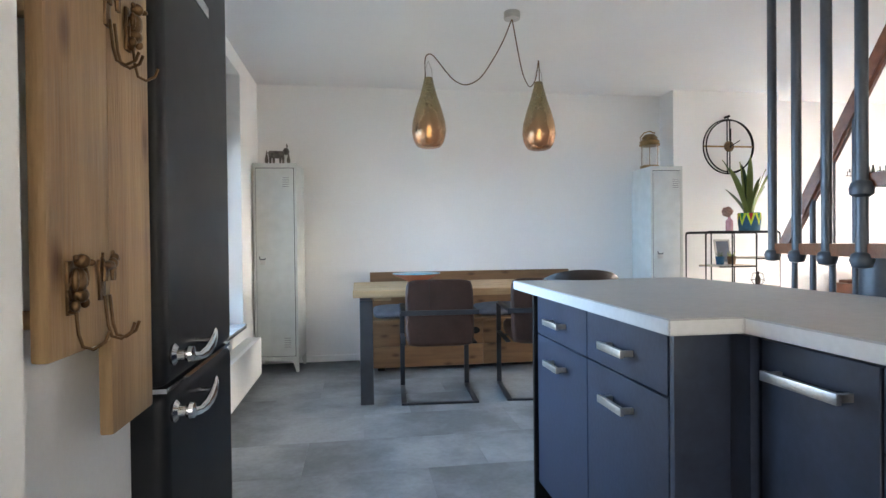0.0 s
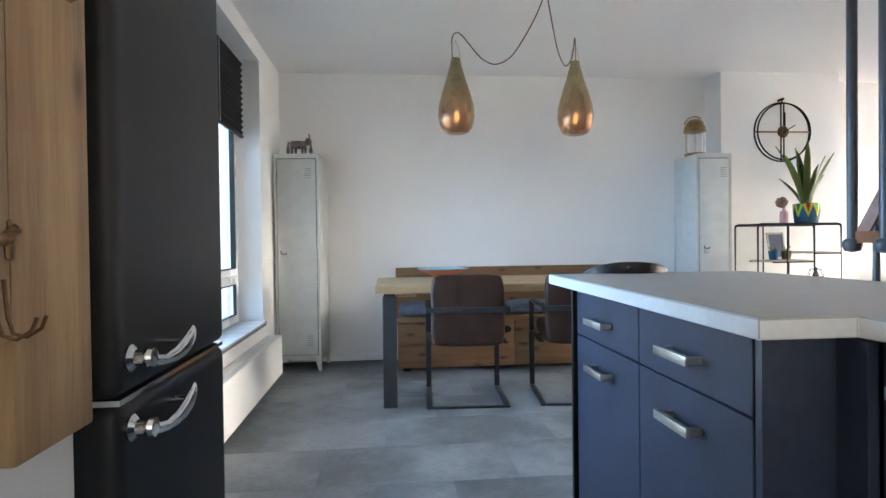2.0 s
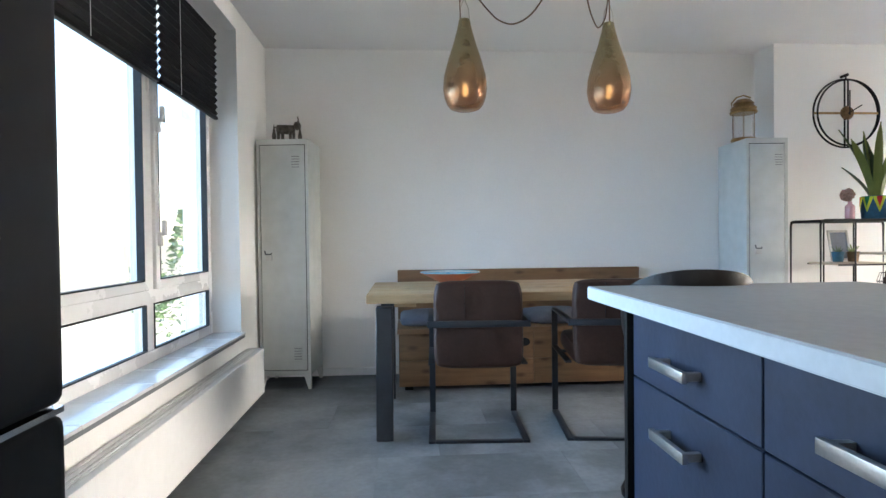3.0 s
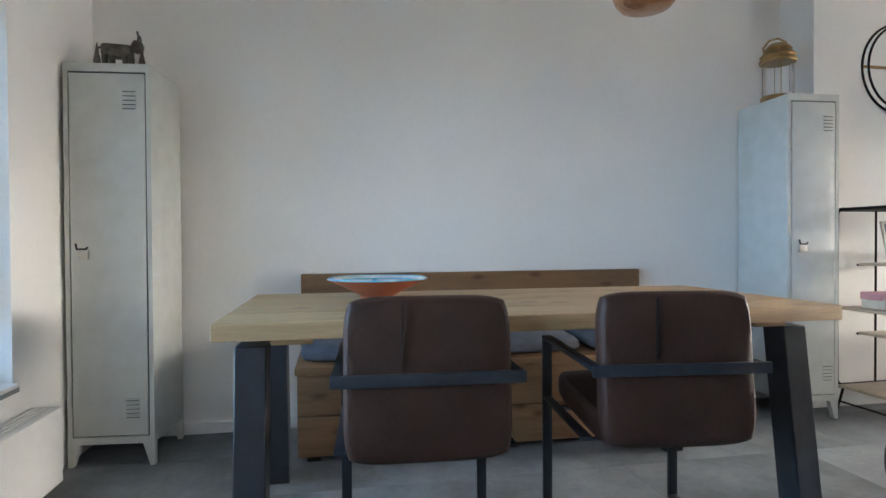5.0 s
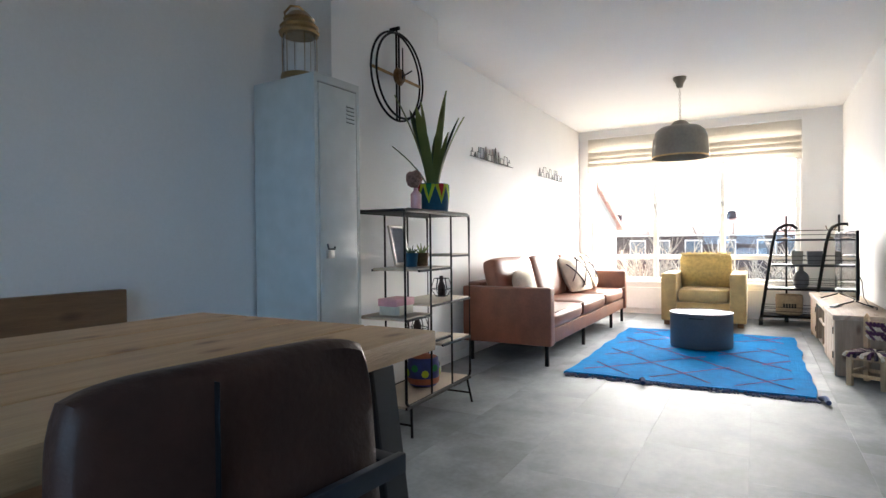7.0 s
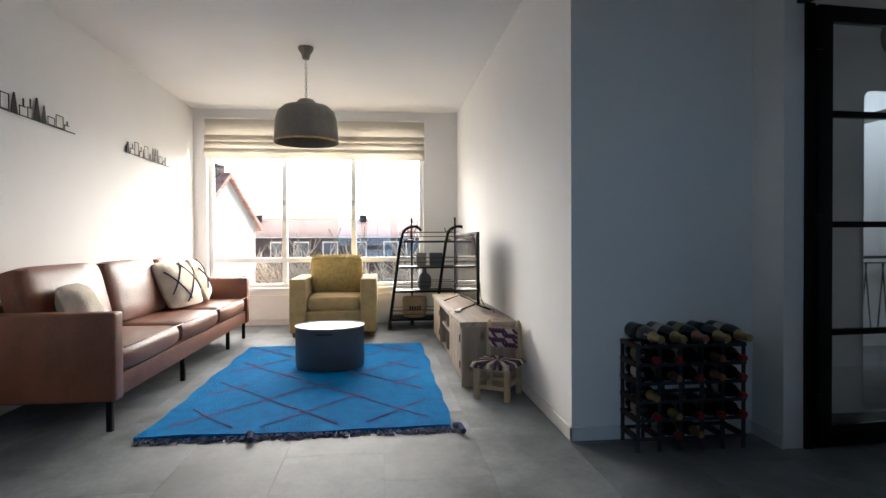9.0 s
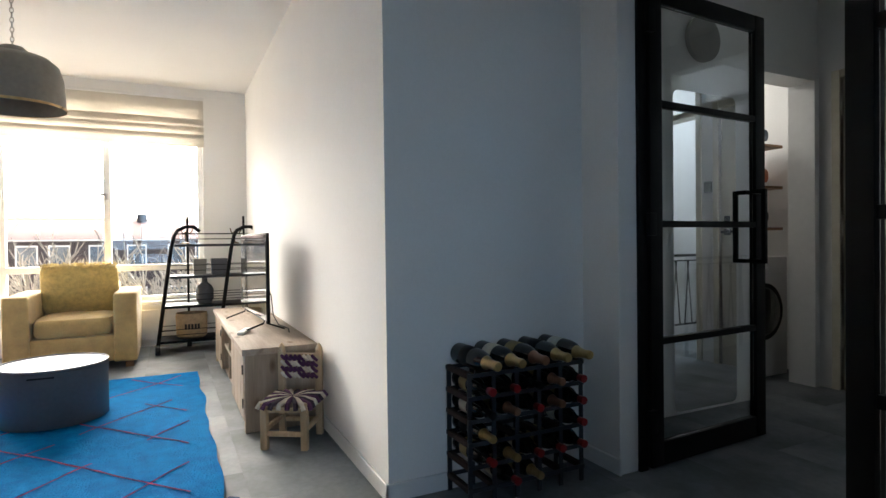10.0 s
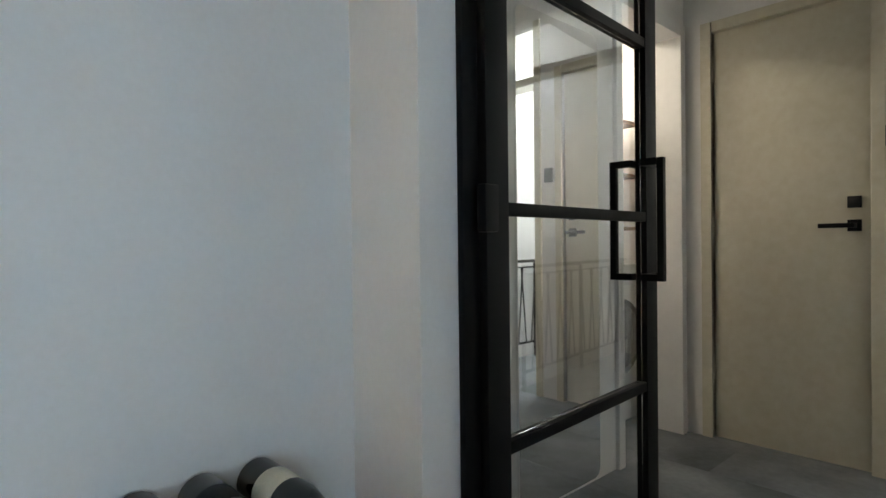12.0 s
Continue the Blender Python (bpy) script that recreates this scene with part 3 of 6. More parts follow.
def hall():
    d = tagged(thing("door_2", "cream flush hall door with black lever handle", "door", pose(4.08, YH, 0)), kind="structure")
    part("leaf", box(B(), 0.003, 0.637, -0.06, -0.02, 0.004, 2.017, 0.003), M_CREAM, d)
    part("rosette", box(B(), 0.035, 0.085, -0.02, -0.008, 1.02, 1.07, 0.002), M_BLACK, d)
    part("rosette", box(B(), 0.035, 0.085, -0.02, -0.008, 1.12, 1.17, 0.002), M_BLACK, d)
    hb = box(B(), 0.05, 0.07, -0.008, 0.04, 1.035, 1.055, 0.003)
    box(hb, 0.05, 0.18, 0.035, 0.05, 1.035, 1.055, 0.003)
    part("lever", hb, M_BLACK, d, "black lever handle")
    for zz in (0.28, 1.0, 1.78):
        part("hinge", tube(B(), (0.642, -0.012, zz), (0.642, -0.012, zz + 0.1), 0.008), M_CREAM, d)
    bm = B()
    for b in ((4.03, 4.08, YH - 0.10, YH + 0.012, 0, 2.07), (4.72, 4.77, YH - 0.10, YH + 0.012, 0, 2.07), (4.085, 4.715, YH - 0.10, YH + 0.012, 2.018, 2.07)):
        box(bm, *b, bev=0.004)
    struct("trim_door", bm, M_CREAM, "cream painted door casing", "trim")
    bm = B()
    for b in ((4.84, 5.02, -0.895, -0.845, 0, 2.08), (4.84, 5.02, -0.265, -0.215, 0, 2.08), (4.84, 5.02, -0.845, -0.265, 2.02, 2.08)):
        box(bm, *b, bev=0.004)
    struct("trim_laundry", bm, M_WHITE, "white painted laundry door casing", "trim")
    bm = B()
    for b in ((3.87, 3.92, YH - 0.14, YH + 0.012, 0, 2.4), (3.02, 3.87, YH - 0.13, YH + 0.01, 2.0, 2.05), (3.02, 3.07, YH - 0.14, YH + 0.012, 0, 2.4)):
        box(bm, *b, bev=0.004)
    struct("trim_landing", bm, M_CREAM, "cream casing of the landing opening with transom", "trim")
    mir = thing("wall_mirror", "tall frameless wall mirror with rounded corners", "mirror")
    bm = B()
    r = 0.04
    pts = []
    y0, y1, z0, z1 = -0.07, 0.45, 0.02, 1.83
    for cy, cz, a0 in ((y1 - r, z1 - r, 0), (y0 + r, z1 - r, 90), (y0 + r, z0 + r, 180), (y1 - r, z0 + r, 270)):
        for k in range(5):
            a = radians(a0 + k * 22.5)
            pts.append((cy + r * math.cos(a), cz + r * math.sin(a)))
    prism(bm, pts, 0.012, "x", 4.846)
    part("glass", bm, M_MIRROR, mir, smooth=False)
    clk = thing("round_plate", "round pale disc hung above the mirror", "wall plate")
    bm = B()
    tube(bm, (4.83, 0.21, 2.14), (4.858, 0.21, 2.14), 0.13, seg=32)
    part("disc", bm, M_TAUPE, clk)
    th = thing("thermostat", "small square grey room thermostat on the wall", "thermostat")
    part("body", box(B(), 3.96, 4.03, YH + 0.012, YH + 0.03, 1.36, 1.45, 0.006), M_GREYDRUM, th)
    rl = thing("stair_railing", "black wrought iron landing railing with crossed bars", "railing")
    xx = 3.10
    for za, zb in ((0.815, 0.84), (0.77, 0.782), (0.13, 0.145)):
        part("handrail" if za > 0.8 else "rail", box(B(), xx - 0.011, xx + 0.011, -2.74, -1.06, za, zb, 0.002), M_BLACK, rl)
    for k in range(9):
        y = -2.62 + k * 0.17
        part("bar", tube(B(), (xx, y, 0.14), (xx, y + 0.06, 0.775), 0.006, seg=6), M_BLACK, rl)
        part("bar", tube(B(), (xx + 0.013, y + 0.12, 0.14), (xx + 0.013, y + 0.06, 0.775), 0.006, seg=6), M_BLACK, rl)
    for y in (-1.09, -1.92, -2.71):
        part("post", box(B(), xx - 0.03, xx - 0.012, y - 0.012, y + 0.012, 0.0, 0.82), M_BLACK, rl)
    wm = thing("washing_machine", "white front-loading washing machine in the laundry", "washing machine", pose(5.15, -0.74, 0, 0, 0, 0))
    part("body", box(B(), 0.0, 0.6, -0.3, 0.3, 0.01, 0.86, 0.012), M_WHITE, wm)
    bm = B()
    tube(bm, (-0.03, 0, 0.48), (0.0, 0, 0.48), 0.2, seg=32)
    part("door_ring", bm, M_BLACK, wm)
    bm = B()
    tube(bm, (-0.045, 0, 0.48), (-0.03, 0, 0.48), 0.15, 0.17, seg=32)
    part("door_glass", bm, M_SCREEN, wm)
    part("control_panel", box(B(), -0.006, 0.0, -0.28, 0.28, 0.75, 0.84, 0.002), M_WHITE, wm)
    part("knob", tube(B(), (-0.03, -0.02, 0.80), (-0.006, -0.02, 0.80), 0.025, seg=16), M_CHROME, wm)
    sh = thing("laundry_shelf", "dark shelves stacked with brown clothes", "shelf", pose(5.3, -0.74, 0))
    for k, zz in enumerate((1.05, 1.35, 1.65)):
        part("board", box(B(), -0.1, 0.5, -0.33, 0.33, zz, zz + 0.02), M_BENCHWOOD, sh)
    for yy in (-0.32, 0.32):
        part("upright", box(B(), 0.46, 0.49, yy - 0.012, yy + 0.012, 0.0, 2.0), M_BENCHWOOD, sh)
    for k in range(9):
        zz = (1.07, 1.37, 1.67)[k % 3]
        cl = solo("folded_clothes", pillow(B(), 0.3, 0.19, 0.16 + 0.03 * (k % 2), n=4), (M_DARKROOM, M_TERRA, M_GREYFAB)[k % 3] if k % 4 else M_DARKROOM, "folded dark clothes on a laundry shelf", "clothes", pose(5.42, -0.74 - 0.2 + 0.2 * (k // 3), zz + 0.085), "clothes on the laundry shelf")


hall()


# ---- kitchen ----
def handle_bar(parent, y, z, L=0.16):
    """A flat bar handle on a front that faces -x."""
    bm = box(B(), -0.042, -0.030, y - L / 2, y + L / 2, z - 0.011, z + 0.011, 0.002)
    for s in (-1, 1):
        box(bm, -0.030, 0.0, y + s * (L / 2 - 0.012) - 0.006, y + s * (L / 2 - 0.012) + 0.006, z - 0.008, z + 0.008)
    return part("handle", bm, M_STEEL, parent, "brushed steel bar handle")


def base_unit(y0, y1, x, depth, fronts, name="base_cabinet"):
    """fronts: (z0, z1, handle height) from the top down; the unit faces -x."""
    c = thing(name, "dark navy kitchen base cabinet with bar handles", "cabinet", pose(x, 0, 0), "peninsula base cabinets")
    part("body", box(B(), 0.018, depth, y0 + 0.001, y1 - 0.001, 0.10, 0.878), M_NAVY, c)
    part("plinth", box(B(), 0.06, depth - 0.02, y0 + 0.001, y1 - 0.001, 0.0, 0.099), M_BLACK, c)
    for z0, z1, hz, hl in fronts:
        f = part("drawer" if z1 - z0 < 0.3 else "door", box(B(), 0.0, 0.018, y0 + 0.002, y1 - 0.002, z0 + 0.002, z1 - 0.002, 0.002, 1), M_NAVY, c)
        handle_bar(f, (y0 + y1) / 2, hz, hl)
    return c


def kitchen():
    two = ((0.72, 0.875, 0.793, 0.15), (0.10, 0.72, 0.637, 0.15))
    base_unit(1.245, 1.73, 0.730, 0.62, two)
    base_unit(1.73, 2.24, 0.730, 0.62, two)
    base_unit(0.852, 1.15, 0.90, 0.60, ((0.10, 0.875, 0.803, 0.20),))
    base_unit(0.25, 0.85, 0.90, 0.58, two)
    base_unit(-0.35, 0.248, 0.90, 0.58, two)
    solo("end_panel", box(B(), 0.715, 1.35, 2.242, 2.262, 0.0, 0.878, 0.002), M_BLACK, "black end panel closing the peninsula", "panel")
    sp = thing("side_panel", "navy side panel closing the cabinet at the worktop step", "panel")
    part("panel", box(B(), 0.731, 1.35, 1.222, 1.242, 0.101, 0.878, 0.002), M_NAVY, sp)
    part("plinth", box(B(), 0.79, 1.35, 1.226, 1.242, 0.0, 0.1, 0.001), M_BLACK, sp)
    part("filler_strip", box(B(), 0.876, 0.899, 1.152, 1.2215, 0.101, 0.878, 0.002), M_NAVY, sp)
    wt = thing("worktop", "grey concrete-look worktop with a pale edge band, stepped along the peninsula", "worktop")
    for nm, g, za, zb, mt, lab in (("edge_band", 0.0, 0.882, 0.9192, M_EDGE, "pale edge band"), ("top", 0.0022, 0.8835, 0.9203, M_WORKTOP, "")):
        poly = [(0.689 + g, 1.17 + g), (0.875 + g, 1.17 + g), (0.885 + g, -0.65 + g), (1.56 - g, -0.65 + g), (1.56 - g, 2.515 - g), (0.705 + g, 2.515 - g)]
        bm = prism(B(), poly, zb - za, "z", za)
        bmesh.ops.bevel(bm, geom=[ed for ed in bm.edges], offset=0.003 if nm == "edge_band" else 0.0008, segments=2, affect="EDGES")
        part(nm, bm, mt, wt, lab)
    # fridge
    f = thing("fridge_freezer", "matt black retro fridge freezer with chrome handles", "fridge", pose(-0.405, 1.252, 0))
    Wd = 0.61
    part("body", box(B(), -0.5, -0.10, 0.01, Wd - 0.01, 0.03, 1.93, 0.02, 3), M_FRIDGE, f)
    up = part("door", box(B(), -0.098, 0.0, 0.0, Wd, 0.795, 1.93, 0.03, 4), M_FRIDGE, f)
    lo = part("door", box(B(), -0.098, 0.0, 0.0, Wd, 0.05, 0.783, 0.03, 4), M_FRIDGE, f)
    part("trim_strip", box(B(), -0.09, -0.003, 0.01, Wd - 0.01, 0.784, 0.794), M_CHROME, f, "thin chrome strip")
    for dd, zz in ((up, 0.862), (lo, 0.738)):
        bm = B()
        rings = []
        for along, h, th, dx, dz in ((0.0, 0.010, 0.009, 0.030, -0.004), (0.10, 0.011, 0.009, 0.036, -0.010), (0.22, 0.010, 0.008, 0.042, -0.015), (0.38, 0.013, 0.008, 0.046, -0.014), (0.55, 0.018, 0.008, 0.047, -0.008), (0.72, 0.021, 0.008, 0.045, 0.0), (0.86, 0.020, 0.007, 0.041, 0.007), (0.95, 0.014, 0.006, 0.036, 0.012), (1.0, 0.005, 0.003, 0.032, 0.014)):
            rings.append([bm.verts.new((dx + th * math.cos(q * math.pi / 6), 0.04 + 0.235 * along, zz + dz + h * math.sin(q * math.pi / 6))) for q in range(12)])
        for ra, rb in zip(rings, rings[1:]):
            for q in range(12):
                bm.faces.new((ra[q], ra[(q + 1) % 12], rb[(q + 1) % 12], rb[q]))
        bm.faces.new(rings[0])
        bm.faces.new(rings[-1])
        part("handle", bm, M_CHROME, dd, "flared chrome handle")
        part("handle_base", lathe(B(), [(0.022, 0.0), (0.024, 0.006), (0.015, 0.014), (0.013, 0.028), (0.019, 0.036), (0.017, 0.044), (0.001, 0.047)], seg=18), M_CHROME, dd, at=pose(0, 0.04, zz, 0, 90, 0))
        part("handle_base", tube(B(), (0.0, 0.22, zz), (0.042, 0.22, zz), 0.008, seg=12), M_CHROME, dd)
    part("badge", box(B(), 0.0, 0.006, 0.23, 0.37, 1.72, 1.75, 0.003), M_CHROME, up, "small chrome badge")
    for yy in (0.06, Wd - 0.06):
        for xx in (-0.15, -0.45):
            part("foot", tube(B(), (xx, yy, 0.0), (xx, yy, 0.035), 0.02), M_RUBBER, f)
    # coat boards
    c = thing("coat_rack", "wall coat rack of two thick oak boards with bronze animal hooks", "coat rack")
    part("board", box(B(), -0.424, -0.40, 0.795, 0.983, 0.945, 2.05, 0.006), M_BOARDWOOD, c)
    part("board", box(B(), -0.424, -0.402, 0.986, 1.168, 0.788, 2.05, 0.006), M_BOARDWOOD, c)
    for zz in (1.0, 1.42, 1.9):
        part("dowel", tube(B(), (-0.475, 0.83, zz), (-0.424, 0.83, zz), 0.013), M_BOARDWOOD, c)
        part("dowel", tube(B(), (-0.475, 1.03, zz), (-0.424, 1.03, zz), 0.013), M_BOARDWOOD, c)
    for (yy, zz, k) in ((0.848, 1.045, 0), (0.945, 1.045, 1), (0.98, 1.485, 1), (1.065, 1.485, 0)):
        bm = B()
        def blob(dy, dz, ry, rz, dx=0.012, rx=0.010):
            bmesh.ops.create_icosphere(bm, subdivisions=2, radius=1.0, matrix=Matrix.Translation((-0.402 + dx, yy + dy, zz + dz)) @ Matrix.Diagonal((rx, ry, rz, 1)))
        if k == 0:
            # crouching monkey holding on to the back plate
            for args in ((0.0, 0.006, 0.013, 0.020, 0.014, 0.012), (0.004, -0.014, 0.014, 0.012, 0.014, 0.012), (0.003, 0.033, 0.010, 0.011, 0.018, 0.011), (0.010, 0.031, 0.006, 0.005, 0.026, 0.007),
                         (-0.007, 0.038, 0.004, 0.005, 0.015, 0.004), (0.011, 0.040, 0.004, 0.004, 0.014, 0.004), (0.013, 0.010, 0.005, 0.015, 0.018, 0.005), (-0.012, 0.008, 0.005, 0.016, 0.016, 0.005),
                         (0.014, -0.026, 0.006, 0.008, 0.016, 0.007), (-0.009, -0.028, 0.006, 0.009, 0.014, 0.007), (0.0, -0.036, 0.012, 0.005, 0.008, 0.007)):
                blob(*args)
            path(bm, [(-0.392, yy - 0.012, zz - 0.02), (-0.390, yy - 0.020, zz - 0.005), (-0.390, yy - 0.017, zz + 0.012)], 0.0025, 6)
            box(bm, -0.402, -0.396, yy - 0.010, yy + 0.010, zz - 0.042, zz + 0.034, 0.002)
        else:
            # small standing dog
            for args in ((0.0, 0.024, 0.019, 0.008, 0.014, 0.008), (0.016, 0.027, 0.009, 0.009, 0.014, 0.008), (0.023, 0.036, 0.007, 0.007, 0.014, 0.007), (0.031, 0.034, 0.006, 0.004, 0.014, 0.005), (0.019, 0.043, 0.003, 0.005, 0.013, 0.003)):
                blob(*args)
            for q in (-0.015, -0.010, 0.013, 0.018):
                tube(bm, (-0.388, yy + q, zz + 0.022), (-0.388, yy + q * 1.1, zz), 0.0042, 0.003, seg=6)
            path(bm, [(-0.388, yy - 0.018, zz + 0.027), (-0.386, yy - 0.026, zz + 0.036), (-0.386, yy - 0.024, zz + 0.044)], 0.0025, 6)
            box(bm, -0.402, -0.396, yy - 0.010, yy + 0.010, zz - 0.030, zz + 0.034, 0.002)
        h = part("hook_figure", bm, M_BRONZE, c, "bronze animal-shaped hook")
        for s in ((-0.006,) if k == 0 else (-0.012, 0.012)):
            bm = path(B(), [(-0.387, yy + s, zz - 0.03), (-0.382, yy + s, zz - 0.09), (-0.377, yy + s + 0.004, zz - 0.115), (-0.362, yy + s + 0.012, zz - 0.122), (-0.345, yy + s + 0.02, zz - 0.11), (-0.339, yy + s + 0.024, zz - 0.09)], 0.0035, 6)
            bmesh.ops.scale(bm, vec=(0.75, 0.75, 0.75), space=Matrix.Translation((0.4, -yy, -zz)), verts=bm.verts[:])
            part("hook", bm, M_BRONZE, h)
    # radiator
    r = thing("radiator", "long white flat panel radiator under the kitchen window", "radiator")
    part("panel", box(B(), -0.83, -0.795, 2.05, 4.72, 0.05, 0.35, 0.006), M_WHITE, r)
    bm = box(B(), -0.905, -0.831, 2.06, 4.71, 0.335, 0.35)
    part("grille", bm, M_WHITE, r)
    for xx in (-0.886, -0.862, -0.846):
        part("ridge", box(B(), xx, xx + 0.007, 2.07, 4.70, 0.3501, 0.3545, 0.001, 1), M_WHITE, r)
    part("rear_panel", box(B(), -0.895, -0.86, 2.06, 4.71, 0.05, 0.334, 0.004), M_WHITE, r)


kitchen()


def stairs():
    s = thing("open_staircase", "open winding staircase with hardwood treads and dark steel rods", "staircase")
    cx, cy = 2.30, 1.75
    part("newel_post", tube(B(), (cx, cy, 0), (cx, cy, H), 0.065, seg=24), M_ROD, s)
    part("column", tube(B(), (1.82, 1.715, 0), (1.82, 1.715, 1.035), 0.07, seg=28), M_ROD, s)
    rim = [(1.865, 2.30), (1.815, 2.10), (1.715, 1.84), (1.62, 1.60), (1.62, 1.35)]
    tr = part("tread", prism(B(), [(cx + 0.05, cy + 0.1)] + rim + [(cx - 0.05, cy - 0.1)], 0.045, "z", 1.035), M_RAILWOOD, s)
    up = [(1.63, 1.59), (1.66, 1.30), (1.85, 1.05)]
    part("tread", prism(B(), [(cx - 0.06, cy - 0.02)] + up + [(cx, cy - 0.12)], 0.045, "z", 1.265), M_RAILWOOD, s)
    part("tread", prism(B(), [(cx - 0.02, cy - 0.1), (1.85, 1.08), (2.1, 0.95), (2.35, 0.95), (cx + 0.05, cy - 0.1)], 0.045, "z", 1.575), M_RAILWOOD, s)
    part("tread", prism(B(), [(cx + 0.02, cy - 0.1), (2.35, 0.97), (2.62, 1.05), (2.8, 1.3), (cx + 0.1, cy)], 0.045, "z", 1.845), M_RAILWOOD, s)
    part("tread", prism(B(), [(cx, cy + 0.1), (1.90, 2.36), (2.2, 2.5), (cx + 0.1, cy + 0.05)], 0.045, "z", 0.765), M_RAILWOOD, s)
    part("tread", prism(B(), [(cx + 0.05, cy + 0.1), (2.2, 2.52), (2.5, 2.48), (cx + 0.1, cy)], 0.045, "z", 0.495), M_RAILWOOD, s)
    part("tread", prism(B(), [(cx + 0.1, cy + 0.05), (2.5, 2.46), (2.72, 2.3), (2.8, 2.05), (cx + 0.1, cy - 0.05)], 0.045, "z", 0.225), M_RAILWOOD, s)
    for x, y in rim[:4]:
        part("rod", tube(B(), (x, y, 1.01), (x, y, H), 0.019, seg=14), M_ROD, s)
        part("rod_foot", lathe(B(), [(0.001, -0.03), (0.028, -0.024), (0.036, 0.0), (0.03, 0.018), (0.02, 0.025)], x, y, 1.028, 14), M_ROD, s)
    x, y = rim[3]
    part("rod_clamp", lathe(B(), [(0.02, -0.03), (0.034, -0.02), (0.036, 0.0), (0.03, 0.018), (0.02, 0.025)], x, y, 1.262, 14, cap=False), M_ROD, s)
    a, b = Vector((2.06, 2.46, 1.06)), Vector((2.20, 2.00, 2.0))
    bm = B()
    d = b - a
    mm = Matrix.Translation((a + b) / 2) @ d.to_track_quat("X", "Z").to_matrix().to_4x4()
    bmesh.ops.create_cube(bm, size=1.0, matrix=mm @ Matrix.Diagonal((d.length, 0.045, 0.065, 1)))
    bmesh.ops.bevel(bm, geom=bm.edges[:], offset=0.012, segments=3, affect="EDGES")
    part("handrail", bm, M_RAILWOOD, s)
    for k, f in enumerate((0.10, 0.28, 0.46, 0.66)):
        p = a + d * f
        part("baluster", tube(B(), (p.x, p.y, 0.5 + 0.27 * (k // 2)), (p.x, p.y, p.z - 0.02), 0.014, seg=12), M_ROD, s)


stairs()


# ---- dining ----
def locker(m, W, D, label, hinge_right=True, group="metal lockers"):
    t = thing("locker", label, "locker", m, group)
    Hh = 1.80
    part("body", box(B(), 0, W, 0.012, D, 0.10, Hh, 0.006), M_LOCKER, t)
    d = part("door", box(B(), 0.026, W - 0.026, -0.003, 0.008, 0.139, Hh - 0.044, 0.003), M_LOCKER, t)
    # Dark sheet behind the door stands in for the shade in its gap.
    part("door_gap_shade", box(B(), 0.021, W - 0.021, 0.009, 0.0115, 0.134, Hh - 0.038), M_LINE, t)
    fr = B()
    for b in ((0, 0.02), (W - 0.02, W)):
        box(fr, b[0], b[1], 0.0, 0.012, 0.10, Hh)
    box(fr, 0.02, W - 0.02, 0.0, 0.012, 0.10, 0.132)
    box(fr, 0.02, W - 0.02, 0.0, 0.012, Hh - 0.037, Hh)
    part("front_frame", fr, M_LOCKER, t)
    for zz in (0.22, 1.60):
        for k in range(5):
            vs = part("vent_slot", box(B(), W * 0.68, W * 0.68 + 0.058, -0.0085, -0.0031, zz + k * 0.019, zz + k * 0.019 + 0.008, 0.002, 2), M_LOCKER, d)
            # Dark strip under each vent slat paints the shade of the slot.
            part("slot_shade", box(B(), W * 0.68 + 0.002, W * 0.68 + 0.056, -0.0075, -0.0032, zz + k * 0.019 - 0.0025, zz + k * 0.019 - 0.0002), M_LINE, vs)
    hb = box(B(), 0.06, 0.105, -0.018, -0.004, 0.93, 0.97, 0.003)
    part("latch_plate", hb, M_STEEL, d)
    part("latch_hook", path(B(), [(0.055, -0.02, 1.0), (0.06, -0.022, 0.975), (0.10, -0.022, 0.975), (0.105, -0.02, 0.985)], 0.005, 6), M_GUN, d)
    for x in (0.0, W - 0.05):
        for y in (0.0, D - 0.05):
            bm = B()
            prism(bm, [(x, 0.10), (x + 0.05, 0.10), (x + (0.05 if x else 0.02), 0.0), (x + (0.03 if x else 0.0), 0.0)], 0.03, "y", y + (0.0 if y == 0 else 0.02))
            part("leg", bm, M_LOCKER, t)
    return t


locker(pose(-0.8936, 4.987, 0, 0, 0, -5), 0.37, 0.36, "tall pale mint metal locker beside the window")
locker(pose(2.718, 4.915, 0, 0, 0, -3), 0.312, 0.42, "narrow pale grey metal locker against the wall projection")


def figurine():
    f = B()
    box(f, -0.10, 0.10, -0.035, 0.035, 0.0, 0.012, 0.003)
    box(f, -0.075, 0.06, -0.03, 0.03, 0.06, 0.125, 0.022, 3)
    lathe(f, [(0.001, -0.03), (0.026, -0.02), (0.03, 0.005), (0.018, 0.03), (0.001, 0.036)], 0.075, 0, 0.12, 12)
    for x in (-0.06, -0.03, 0.025, 0.05):
        for y in (-0.02, 0.015):
            tube(f, (x, y, 0.01), (x, y, 0.07), 0.009, 0.011, seg=8)
    for s in (-1, 1):
        path(f, [(0.08, 0.012 * s, 0.145), (0.085, 0.03 * s, 0.165), (0.08, 0.035 * s, 0.185)], 0.005, 6)
    for x in (-0.09, 0.095):
        lathe(f, [(0.012, 0.0), (0.016, 0.03), (0.010, 0.06), (0.004, 0.10), (0.001, 0.115)], x, -0.01, 0.012, 10)
    path(f, [(-0.075, 0, 0.11), (-0.09, 0, 0.10), (-0.095, 0, 0.075)], 0.005, 6)
    solo("metal_figurine", f, M_SILVERDARK, "tarnished silver animal figurine on the locker", "figurine", pose(-0.70, 5.10, 1.80, 0, 0, 8))


figurine()


